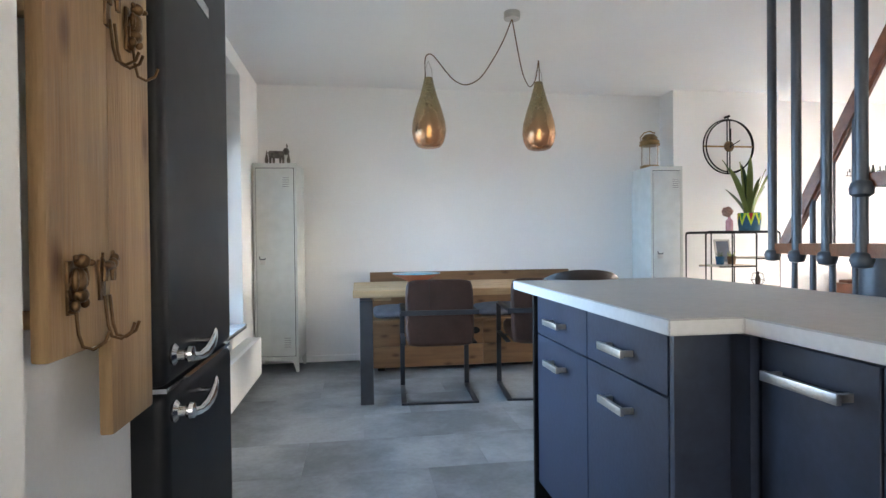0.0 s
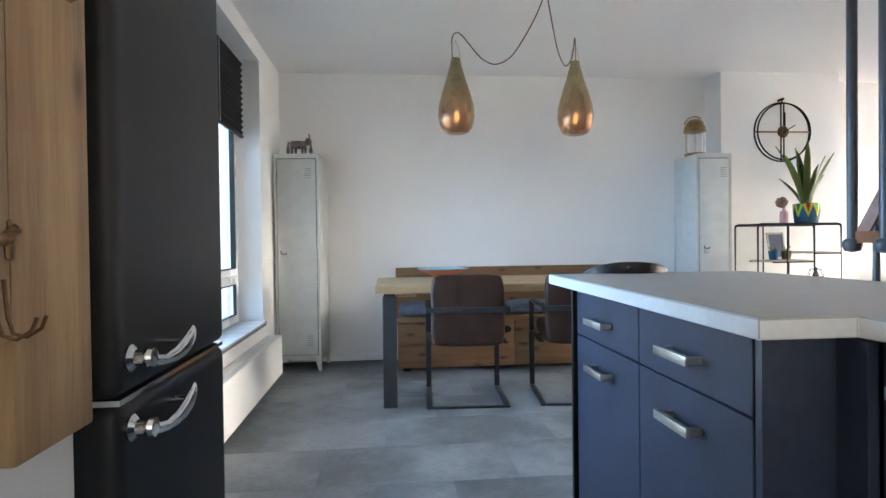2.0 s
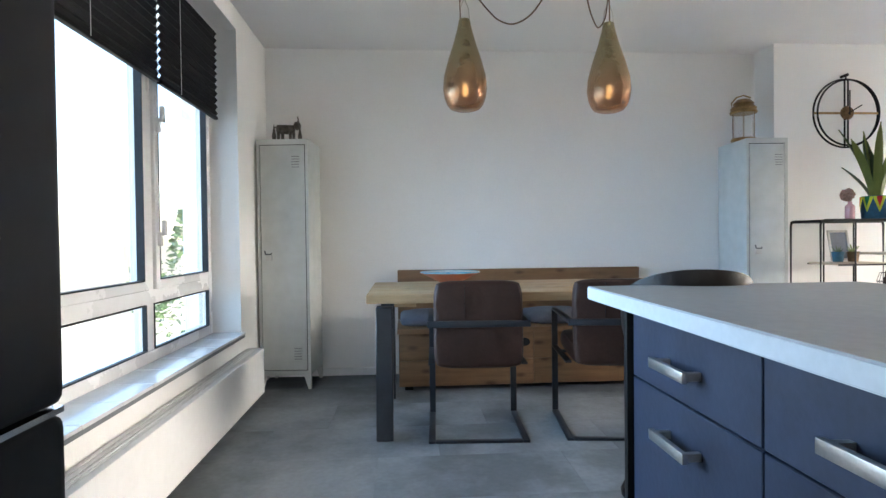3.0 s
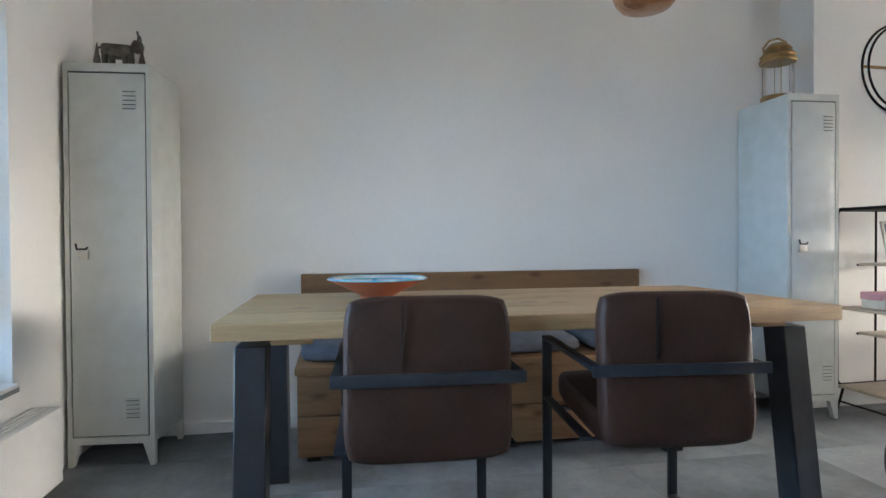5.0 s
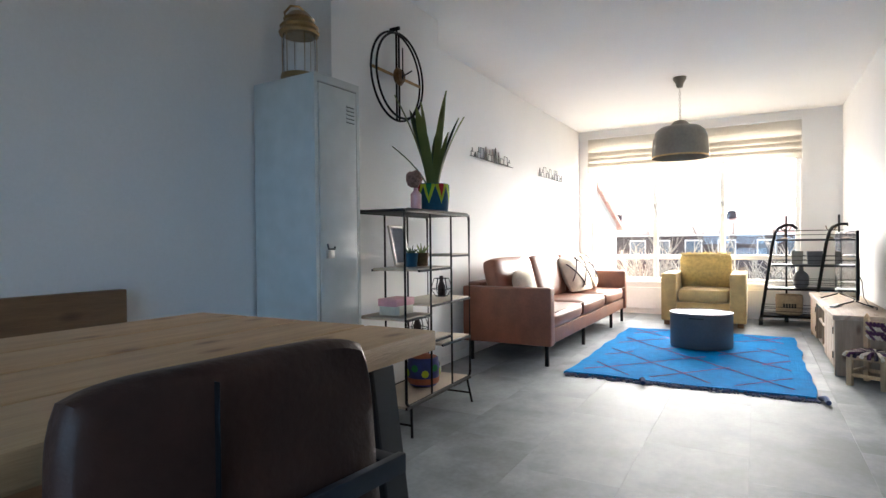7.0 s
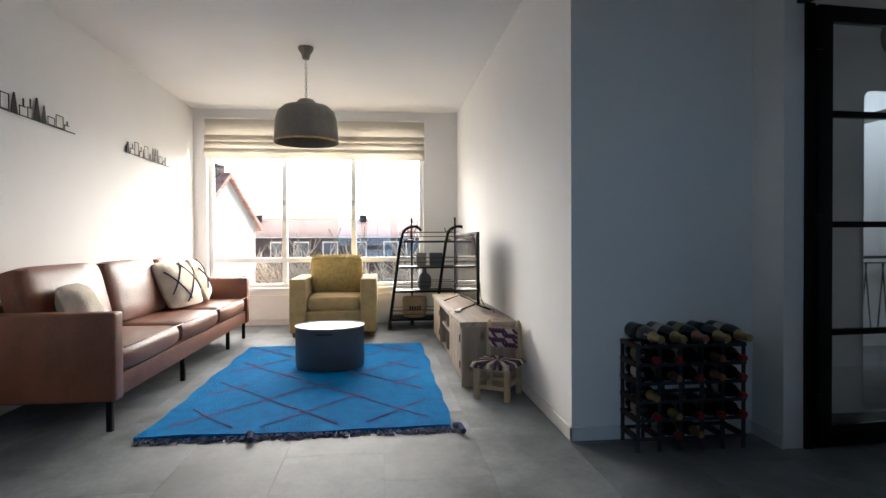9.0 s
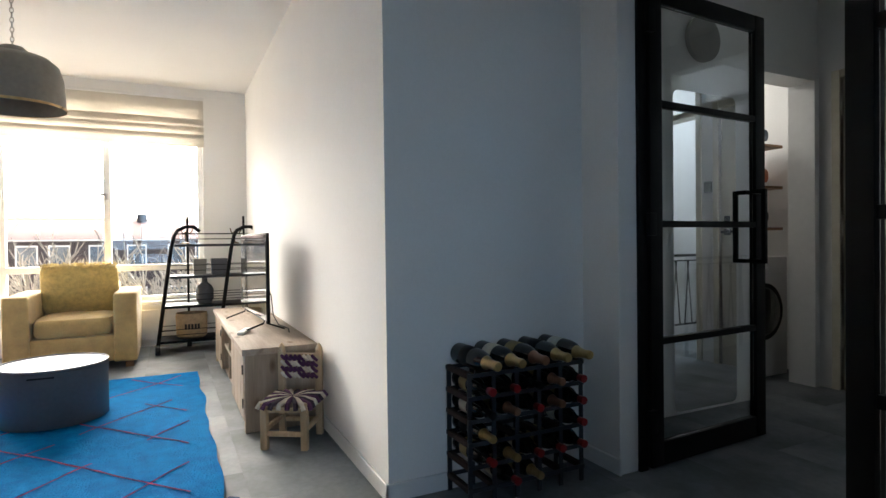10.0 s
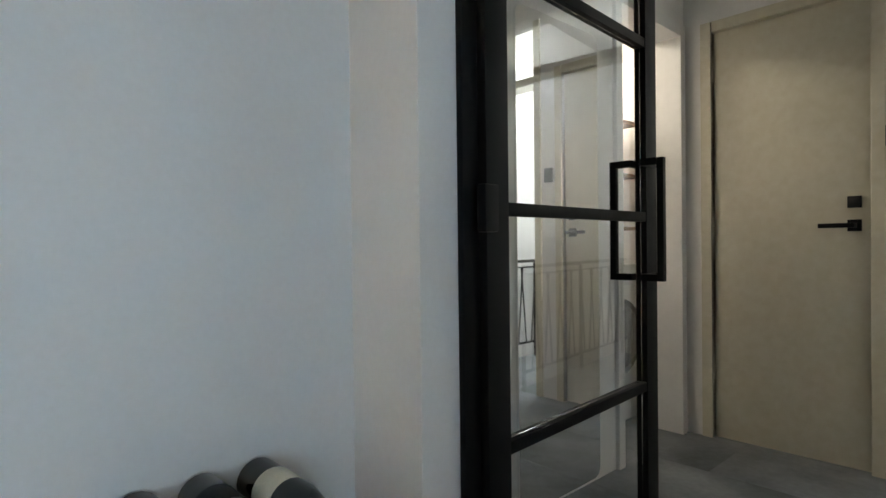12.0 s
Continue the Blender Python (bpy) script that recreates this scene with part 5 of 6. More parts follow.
def rack_items():
    v = thing("bottle_vase", "pink glass bottle with a dried flower ball", "vase", on_rack(0.34, 0.13, 1.175))
    part("bottle", lathe(B(), [(0.03, 0), (0.032, 0.01), (0.032, 0.10), (0.014, 0.12), (0.014, 0.135)], seg=20), M_PINKGLASS, v)
    bm = B()
    bmesh.ops.create_icosphere(bm, subdivisions=3, radius=0.046, matrix=Matrix.Translation((-0.018, 0, 0.185)))
    for q in bm.verts:
        q.co += (q.co - Vector((-0.018, 0, 0.185))) * 0.35 * noise.noise(q.co * 60)
    part("flower_head", bm, M_DRIED, v, "dried brown flower ball")
    pf = thing("picture_frame", "small silver photo frame leaning on the shelf", "picture frame", on_rack(0.37, 0.24, 0.865, 0) @ pose(0, 0, 0, -12))
    bm = frame_rect(B(), "y", -0.008, 0.016, -0.085, 0.085, 0.0, 0.24, 0.018)
    part("frame", bm, M_STEEL, pf)
    part("print", box(B(), -0.067, 0.067, -0.002, 0.006, 0.018, 0.222), M_GREYFAB, pf, "dim grey print")
    for x, mt in ((0.21, M_TEAL), (0.33, M_BRONZE)):
        c = thing("potted_succulent", "small succulent in a little dark pot", "plant", on_rack(x, 0.09, 0.865), "succulents on the rack")
        part("pot", lathe(B(), [(0.032, 0), (0.04, 0.07), (0.043, 0.075), (0.036, 0.075), (0.03, 0.06), (0.001, 0.06)], seg=20), mt, c)
        rnd = random.Random(int(x * 100))
        for k in range(9):
            a = k * 0.7
            e = rnd.uniform(0.02, 0.045)
            part("leaf", tube(B(), (0, 0, 0.06), (e * math.cos(a), e * math.sin(a), 0.06 + rnd.uniform(0.03, 0.07)), 0.007, 0.002, seg=6), M_LEAF if x < 0.3 else M_LEAFEDGE, c)
    b1 = solo("storage_box", box(B(), -0.08, 0.08, -0.06, 0.06, 0, 0.05, 0.003), M_LABEL, "small white patterned box on the rack", "box", on_rack(0.12, 0.13, 0.615, 4))
    b2 = solo("storage_box", box(B(), -0.085, 0.085, -0.06, 0.06, 0, 0.04, 0.003), M_PINK, "small pink box stacked on another box", "box", on_rack(0.12, 0.13, 0.662, -3))
    for x, z in ((0.64, 0.665), (0.34, 0.465)):
        c = thing("candle_holder", "geometric wire lantern with a dark bottle inside", "candle holder", on_rack(x, 0.13, z), "wire lanterns on the rack")
        ring = [(0.035, 0.0), (0.065, 0.045), (0.045, 0.11)]
        P = [[(rr * math.cos(k * math.pi / 3), rr * math.sin(k * math.pi / 3), zz) for k in range(6)] for rr, zz in ring]
        bm = B()
        for L in P:
            for k in range(6):
                tube(bm, L[k], L[(k + 1) % 6], 0.002, seg=5)
        for L, M2 in zip(P, P[1:]):
            for k in range(6):
                tube(bm, L[k], M2[k], 0.002, seg=5)
        part("wire_cage", bm, M_BLACK, c)
        part("base", lathe(B(), [(0.034, 0), (0.034, 0.004)], seg=12), M_BLACK, c)
        part("bottle", lathe(B(), [(0.022, 0.004), (0.024, 0.06), (0.012, 0.09), (0.012, 0.125), (0.001, 0.127)], seg=16), M_DARKROOM, c)
    g = thing("painted_clay_jar", "blue and orange painted clay jar with terracotta lid", "jar", on_rack(0.42, 0.14, 0.165))
    part("body", lathe(B(), [(0.075, 0), (0.09, 0.02), (0.097, 0.10), (0.088, 0.16), (0.08, 0.165)], seg=28), M_BLUEG, g, "blue glazed body")
    part("band", lathe(B(), [(0.0765, 0.004), (0.0925, 0.022), (0.0955, 0.05), (0.0935, 0.05)], seg=28), M_TERRA, g, "orange lower band")
    for k in range(10):
        a = k * math.pi / 5
        part("motif", lathe(B(), [(0.001, 0), (0.022, 0.003), (0.001, 0.006)], seg=8), M_GREENW if k % 2 else M_LIME, g, at=pose(0.0955 * math.cos(a), 0.0955 * math.sin(a), 0.08 + 0.03 * (k % 2), 0, 90, math.degrees(a)))
    part("lid", lathe(B(), [(0.08, 0.165), (0.06, 0.17), (0.03, 0.18), (0.035, 0.21), (0.02, 0.23), (0.001, 0.232)], seg=20), M_TERRA, g, "terracotta knob lid")


rack_items()


def sofa():
    t = thing("sofa", "three-seat cognac leather sofa on thin black legs", "sofa", pose(5.0, 4.55, 0))
    W, D = 2.96, 0.78
    part("base", box(B(), 0.02, W - 0.02, 0.02, D - 0.02, 0.17, 0.29, 0.012), M_COGNAC, t)
    for x in (0.0, W - 0.10):
        part("arm", box(B(), x, x + 0.10, 0.0, D, 0.165, 0.63, 0.016, 3), M_COGNAC, t)
    part("backrest", box(B(), 0.10, W - 0.10, D - 0.12, D, 0.29, 0.66, 0.02, 3), M_COGNAC, t)
    n = 3
    w = (W - 0.20) / n
    for k in range(n):
        x = 0.10 + w * (k + 0.5)
        part("seat_cushion", pillow(B(), w - 0.006, 0.66, 0.15, n=9, puff=0.18, m=pose(x, 0.33, 0.36)), M_COGNAC, t)
        part("back_cushion", pillow(B(), w - 0.01, 0.46, 0.19, n=10, puff=0.35, m=pose(x, 0.55, 0.635, 76, 0, 0)), M_COGNAC, t)
        part("piping", box(B(), x - w / 2 + 0.01, x + w / 2 - 0.01, -0.004, 0.004, 0.428, 0.434, 0.002, 1), M_COGNAC, t)
    for x in (0.05, W / 2 - 0.35, W - 0.65, W - 0.06):
        for y in (0.05, D - 0.06):
            part("leg", box(B(), x - 0.015, x + 0.015, y - 0.015, y + 0.015, 0, 0.17, 0.003), M_BLACK, t)
    for i, (x, s, a, m) in enumerate(((0.42, 0.42, 12, M_CREAMFAB), (1.98, 0.52, -12, M_CREAMFAB), (2.50, 0.54, 16, M_CREAMFAB))):
        cu = thing("throw_cushion", "cream woollen cushion with dark stitched diamonds", "cushion", pose(5.0 + x, 4.55 + 0.37, 0.43 + s * 0.40, 66, 0, a), "sofa cushions")
        part("cover", pillow(B(), s, s * 0.8, 0.17, n=10, puff=0.75), m, cu)
        if i:
            for p, q in (((-0.22, -0.1), (0.05, 0.18)), ((-0.05, -0.18), (0.22, 0.12)), ((-0.22, 0.1), (0.0, -0.16)), ((0.0, 0.17), (0.22, -0.08))):
                pts = []
                for k in range(9):
                    f = k / 8
                    u, v = p[0] + (q[0] - p[0]) * f, p[1] + (q[1] - p[1]) * f
                    xx, yy = u / (s / 2), v / (s * 0.4)
                    lift = 1 - 0.75 * (1 - (1 - xx ** 4) * (1 - yy ** 4))
                    pts.append((u, v, 0.085 * max(lift, 0.2) + 0.003))
                part("stitched_line", path(B(), pts, 0.006, 6), M_DARKYARN, cu)


sofa()


def skyline(x0, x1, z, seed):
    t = thing("wall_skyline", "thin black metal city skyline on the wall", "wall art", pose(x0, YS - 0.012, z), "metal skylines")
    L = x1 - x0
    part("base_bar", box(B(), 0, L, -0.004, 0.0, -0.085, -0.078), M_BLACK, t)
    rnd = random.Random(seed)
    x = 0.02
    while x < L - 0.08:
        w = rnd.uniform(0.03, 0.09)
        mid = 1 - abs(x / L - 0.45) * 1.6
        h = rnd.uniform(0.03, 0.08) + max(mid, 0) * rnd.uniform(0.02, 0.10)
        kind = rnd.random()
        if kind < 0.4:
            bm = frame_rect(B(), "y", -0.004, 0.004, x, x + w, -0.078, -0.078 + h, 0.005, 0)
        elif kind < 0.7:
            bm = box(B(), x, x + w, -0.004, 0.0, -0.078 + h * 0.5, -0.078 + h * 0.5 + 0.006)
            box(bm, x, x + 0.006, -0.004, 0, -0.078, -0.078 + h * 0.5)
            box(bm, x + w * 0.5, x + w * 0.5 + 0.012, -0.004, 0, -0.078 + h * 0.5, -0.078 + h)
        else:
            bm = prism(B(), [(x, -0.078), (x + w, -0.078), (x + w * 0.6, -0.078 + h), (x + w * 0.4, -0.078 + h)], 0.004, "y", -0.004)
        part("building_outline", bm, M_BLACK, t)
        x += w + 0.012


skyline(5.23, 6.24, 1.86, 3)
skyline(7.03, 8.03, 1.86, 5)


def rug():
    t = thing("wool_rug", "bright blue wool rug with red diamond lines and fringe", "rug")
    x0, x1, y0, y1 = 4.88, 7.33, 2.80, 4.40
    bm = B()
    nx, ny = 60, 40
    g = []
    for i in range(nx + 1):
        row = []
        for j in range(ny + 1):
            x, y = x0 + (x1 - x0) * i / nx, y0 + (y1 - y0) * j / ny
            e = 0.018 * noise.noise(Vector((x * 2.2, y * 2.2, 0)))
            if i in (0, nx):
                x += 0.03 * noise.noise(Vector((0, y * 3, 5)))
            if j in (0, ny):
                y += 0.03 * noise.noise(Vector((x * 3, 0, 8)))
            row.append(bm.verts.new((x, y, 0.016 + e * 0.4 + 0.003 * noise.noise(Vector((x * 25, y * 25, 2))))))
        g.append(row)
    for i in range(nx):
        for j in range(ny):
            bm.faces.new((g[i][j], g[i + 1][j], g[i + 1][j + 1], g[i][j + 1]))
    ed = [e for e in bm.edges if e.is_boundary]
    r = bmesh.ops.extrude_edge_only(bm, edges=ed)
    for v in [v for v in r["geom"] if isinstance(v, bmesh.types.BMVert)]:
        v.co.z = 0.0005
    part("carpet", bm, M_RUG, t)
    def top(x, y):
        return 0.0195 + 0.018 * 0.4 * noise.noise(Vector((x * 2.2, y * 2.2, 0)))
    P, Q = 0.62, 0.54
    k = 0
    segs = []
    for s in (-1, 1):
        for n in range(-6, 10):
            pts = []
            for i in range(80):
                x = x0 + 0.08 + (x1 - x0 - 0.16) * i / 79
                y = y0 + n * Q + s * (x - x0) * Q / P + 0.018 * noise.noise(Vector((x * 5, n, s)))
                if y0 + 0.1 < y < y1 - 0.1 and noise.noise(Vector((x * 3.1, n * 4.0, s))) > -0.33:
                    pts.append((x, y, top(x, y)))
                else:
                    if len(pts) > 3:
                        segs.append(pts)
                    pts = []
            if len(pts) > 3:
                segs.append(pts)
    for pts in segs:
        bm = B()
        prev = None
        for x, y, z in pts:
            w = 0.006 + 0.005 * noise.noise(Vector((x * 30, y * 30, 1)))
            cur = (bm.verts.new((x, y - w, z)), bm.verts.new((x, y, z + 0.003)), bm.verts.new((x, y + w, z)))
            if prev:
                bm.faces.new((prev[0], cur[0], cur[1], prev[1]))
                bm.faces.new((prev[1], cur[1], cur[2], prev[2]))
            prev = cur
        part("woven_line", bm, M_RUGLINE, t)
    rnd = random.Random(2)
    bm = B()
    for k in range(220):
        y = rnd.uniform(y0, y1)
        L = rnd.uniform(0.03, 0.09)
        path(bm, [(x0 + 0.005, y, 0.008), (x0 - L * 0.5, y + rnd.uniform(-0.02, 0.02), 0.008), (x0 - L, y + rnd.uniform(-0.04, 0.04), 0.005)], 0.004, 5)
    f = part("fringe", bm, M_RUGDARK, t, "dark knotted fringe")
    f["kind"] = "stuff"
    for y in (y0 - 0.01, 3.85):
        part("tassel", path(B(), [(x0, y, 0.015), (x0 - 0.05, y - 0.02, 0.03), (x0 - 0.11, y - 0.03, 0.018)], 0.016, 8), M_RUGDARK, t, "thick dark corner tassel")


rug()


def drum():
    t = thing("drum_table", "round anthracite drum coffee table with grey tray top", "coffee table", pose(6.45, 3.585, 0.019))
    part("body", lathe(B(), [(0.262, 0), (0.266, 0.006), (0.268, 0.30), (0.262, 0.305)], seg=56), M_GREYDRUM, t)
    part("tray", lathe(B(), [(0.255, 0.300), (0.262, 0.3055), (0.272, 0.308), (0.272, 0.318), (0.266, 0.318), (0.264, 0.311), (0.001, 0.310)], seg=56), M_DRUMTOP, t, "grey metal tray")
    part("grip", box(B(), -0.06, 0.06, -0.005, 0.005, 0.275, 0.283, 0.002), M_LINE, t, at=pose(-0.266, 0.02, 0, 0, 0, 90))


drum()


def armchair():
    t = thing("armchair", "mustard fabric armchair with square arms", "armchair", pose(7.84, 3.68, 0, 0, 0, 90))
    # local +y points away from the window (-x in the room)
    W = 0.90
    part("base", box(B(), -W / 2 + 0.03, W / 2 - 0.03, -0.80, -0.02, 0.06, 0.27, 0.015), M_YELLOW, t)
    for s in (-1, 1):
        x = s * (W / 2 - 0.085)
        part("arm", box(B(), x - 0.085, x + 0.085, -0.84, 0.0, 0.05, 0.61, 0.022, 3), M_YELLOW, t)
    part("backrest", box(B(), -W / 2 + 0.17, W / 2 - 0.17, -0.86, -0.64, 0.27, 0.68, 0.03, 3), M_YELLOW, t)
    part("seat_cushion", pillow(B(), W - 0.345, 0.64, 0.17, n=9, puff=0.2, m=pose(0, -0.34, 0.345)), M_YELLOW, t)
    for x in (-W / 2 + 0.06, W / 2 - 0.06):
        for y in (-0.06, -0.78):
            part("foot", box(B(), x - 0.03, x + 0.03, y - 0.03, y + 0.03, 0, 0.05, 0.004), M_BENCHWOOD, t)
    c = thing("fur_cushion", "mustard cushion with shaggy fur edge on the armchair", "cushion", pose(7.84 + 0.53, 3.68, 0.62, 0, 0, 90) @ pose(0, 0, 0, 76, 0, 0))
    part("cover", pillow(B(), 0.58, 0.44, 0.16, n=12, puff=0.6), M_FUR, c)
    rnd = random.Random(9)
    bm = B()
    for k in range(260):
        a = rnd.uniform(-0.27, 0.27)
        z = rnd.uniform(-0.05, 0.05)
        x, y = a, 0.20
        path(bm, [(x, y - 0.01, z * 0.7), (x + rnd.uniform(-0.01, 0.01), y + 0.012, z), (x + rnd.uniform(-0.02, 0.02), y + rnd.uniform(0.02, 0.035), z + rnd.uniform(-0.02, 0.02))], 0.003, 4)
    f = part("fur_edge", bm, M_FUR, c)
    f["kind"] = "stuff"


armchair()


def trolley():
    t = thing("trolley_shelf", "black tubular trolley shelf with three trays", "shelf")
    for (y0, y1) in ((3.09, 2.94), (2.58, 2.42)):
        part("side_tube", path(B(), [(8.28, y0, 0.06), (8.32, y1 + 0.03, 0.95), (8.33, y1, 1.08), (8.35, y1 - 0.03, 1.13), (8.38, y1 - 0.10, 1.165), (8.40, y1 - 0.17, 1.165), (8.41, y1 - 0.22, 1.12)], 0.017, 10), M_BLACK, t)
        part("rear_post", tube(B(), (8.62, y1 - 0.12, 0.06), (8.62, y1 - 0.12, 1.28), 0.011), M_BLACK, t)
        part("wheel", tube(B(), (8.26, y0 - 0.02, 0.045), (8.26, y0 + 0.02, 0.045), 0.045, seg=18), M_RUBBER, t)
        part("wheel", tube(B(), (8.62, y1 - 0.14, 0.045), (8.62, y1 - 0.10, 0.045), 0.045, seg=18), M_RUBBER, t)
    for k, (z, ya, yb) in enumerate(((0.10, 2.35, 3.08), (0.42, 2.34, 3.03), (0.695, 2.31, 2.98), (0.99, 2.29, 2.94))):
        part("tray", box(B(), 8.31, 8.66, ya, yb, z - 0.012, z + 0.012, 0.004), M_BLACK if k < 2 else M_GUN, t)
        for dz in (0.06, 0.11):
            part("guard_wire", tube(B(), (8.33, ya, z + dz), (8.33, yb, z + dz), 0.003, seg=6), M_BLACK, t)
            part("guard_wire", tube(B(), (8.64, ya, z + dz), (8.64, yb, z + dz), 0.003, seg=6), M_BLACK, t)
    for y, s, m in ((2.72, 0.075, M_TAUPE), (2.55, 0.095, M_GREYDRUM)):
        solo("square_pot", lathe(B(), [(s, 0), (s * 1.12, 0.15), (s * 1.02, 0.15), (s * 0.95, 0.02), (0.001, 0.02)], seg=4), m, "dark square pot on the trolley", "pot", pose(8.48, y, 0.709, 0, 0, 45), "pots on the trolley")
    solo("stone_vase", lathe(B(), [(0.06, 0), (0.078, 0.04), (0.08, 0.13), (0.06, 0.17), (0.026, 0.20), (0.024, 0.245), (0.03, 0.25), (0.02, 0.25), (0.001, 0.2)], seg=28), M_GREYDRUM, "grey stone bottle vase on the trolley", "vase", pose(8.48, 2.68, 0.434))
    for y, nm in ((2.84, 1), (2.40, 2)):
        f = B()
        lathe(f, [(0.04, 0), (0.04, 0.008), (0.006, 0.02), (0.006, 0.10), (0.014, 0.11), (0.001, 0.125)], seg=14)
        path(f, [(0, 0, 0.09), (0.0, -0.04, 0.10), (0.0, -0.06, 0.13), (0, -0.07, 0.16)], 0.007, 6)
        path(f, [(0, 0, 0.09), (0.0, 0.03, 0.11), (0.0, 0.04, 0.15)], 0.006, 6)
        solo("small_ornament", f, M_BRONZE, "small bronze ornament on the top tray", "ornament", pose(8.48, y, 1.004), "ornaments on the trolley")
    b = thing("jute_basket", "round jute basket with dark lettering on the trolley base", "basket", pose(8.47, 2.80, 0.114))
    part("body", lathe(B(), [(0.11, 0), (0.135, 0.02), (0.14, 0.20), (0.135, 0.235), (0.128, 0.235), (0.125, 0.03), (0.001, 0.02)], seg=28), M_BASKET, b)
    for k in range(5):
        a = math.pi + (k - 2) * 0.20
        part("print_bar", box(B(), 0.0, 0.003, -0.010, 0.010, 0.09, 0.14), M_LETTER, b, at=pose(0.1395 * math.cos(a), 0.1395 * math.sin(a), 0, 0, 0, math.degrees(a)))
    # television cabinet
    c = thing("television_cabinet", "low reclaimed wood television cabinet with plank doors", "cabinet", pose(5.69, 2.255, 0))
    L, D, Ht = 2.06, 0.385, 0.445
    part("top", box(B(), -0.015, L + 0.015, 0.0, D + 0.012, Ht - 0.035, Ht, 0.004), M_GREYWOODX, c)
    part("bottom", box(B(), 0.03, L - 0.03, 0.0, D - 0.03, 0.03, 0.06), M_GREYWOODX, c)
    part("rear_panel", box(B(), 0.03, L - 0.03, 0.0, 0.015, 0.061, Ht - 0.036), M_GREYWOODX, c)
    for x in (0.0, L - 0.03):
        for k in range(2):
            part("side_plank", box(B(), 0, 0.03, 0, D / 2 - 0.002, 0, Ht - 0.036, 0.003, 1), M_GREYWOOD, c, at=pose(x, k * D / 2, 0))
    for x in (0.68, 1.06, 1.40):
        part("divider", box(B(), x, x + 0.025, 0.015, D - 0.02, 0.06, Ht - 0.036), M_GREYWOOD, c)
    for a, b2 in ((0.705, 1.06), (1.085, 1.40)):
        part("inner_shelf", box(B(), a, b2, 0.02, D - 0.02, 0.235, 0.255), M_GREYWOODX, c)
    for xa, xb in ((0.035, 0.68), (1.43, L - 0.035)):
        n = 4
        w = (xb - xa) / n
        for k in range(n):
            part("door_plank", box(B(), 0, w - 0.004, 0, 0.022, 0, Ht - 0.10, 0.003, 1), M_GREYWOOD, c, at=pose(xa + k * w, D - 0.021, 0.055))
        part("hinge", box(B(), xa + 0.02, xa + 0.03, D + 0.001, D + 0.006, 0.12, 0.17), M_BLACK, c)
        part("hinge", box(B(), xa + 0.02, xa + 0.03, D + 0.001, D + 0.006, 0.30, 0.35), M_BLACK, c)
    v = thing("television", "thin flat television on a low chrome and black stand", "television", pose(6.15, 2.45, 0.445, 0, 0, 2.2))
    part("panel", box(B(), 0.0, 0.98, -0.02, 0.0, 0.065, 0.62, 0.004), M_BLACK, v)
    part("screen", box(B(), 0.008, 0.972, 0.0, 0.004, 0.078, 0.612, 0.001, 1), M_SCREEN, v, "glossy dark screen")
    part("rear_bulge", box(B(), 0.15, 0.83, -0.05, -0.021, 0.10, 0.40, 0.01), M_BLACK, v)
    for x in (0.12, 0.86):
        part("foot", path(B(), [(x, 0.13, 0.006), (x, 0.0, 0.05), (x, -0.01, 0.075), (x, -0.02, 0.05), (x, -0.13, 0.006)], 0.006, 6), M_BLACK, v)
    part("cable", path(B(), [(0.4, -0.06, 0.3), (0.38, -0.10, 0.2), (0.42, -0.12, 0.06), (0.30, -0.13, 0.008), (0.1, -0.15, 0.008), (-0.05, -0.12, 0.008)], 0.004, 6), M_RUBBER, v, "loose black cable")
    solo("remote_control", box(B(), -0.02, 0.02, -0.10, 0.10, 0, 0.016, 0.005), M_WHITE, "slim pale remote control on the cabinet", "remote control", pose(6.28, 2.57, 0.446, 0, 0, 70))


trolley()


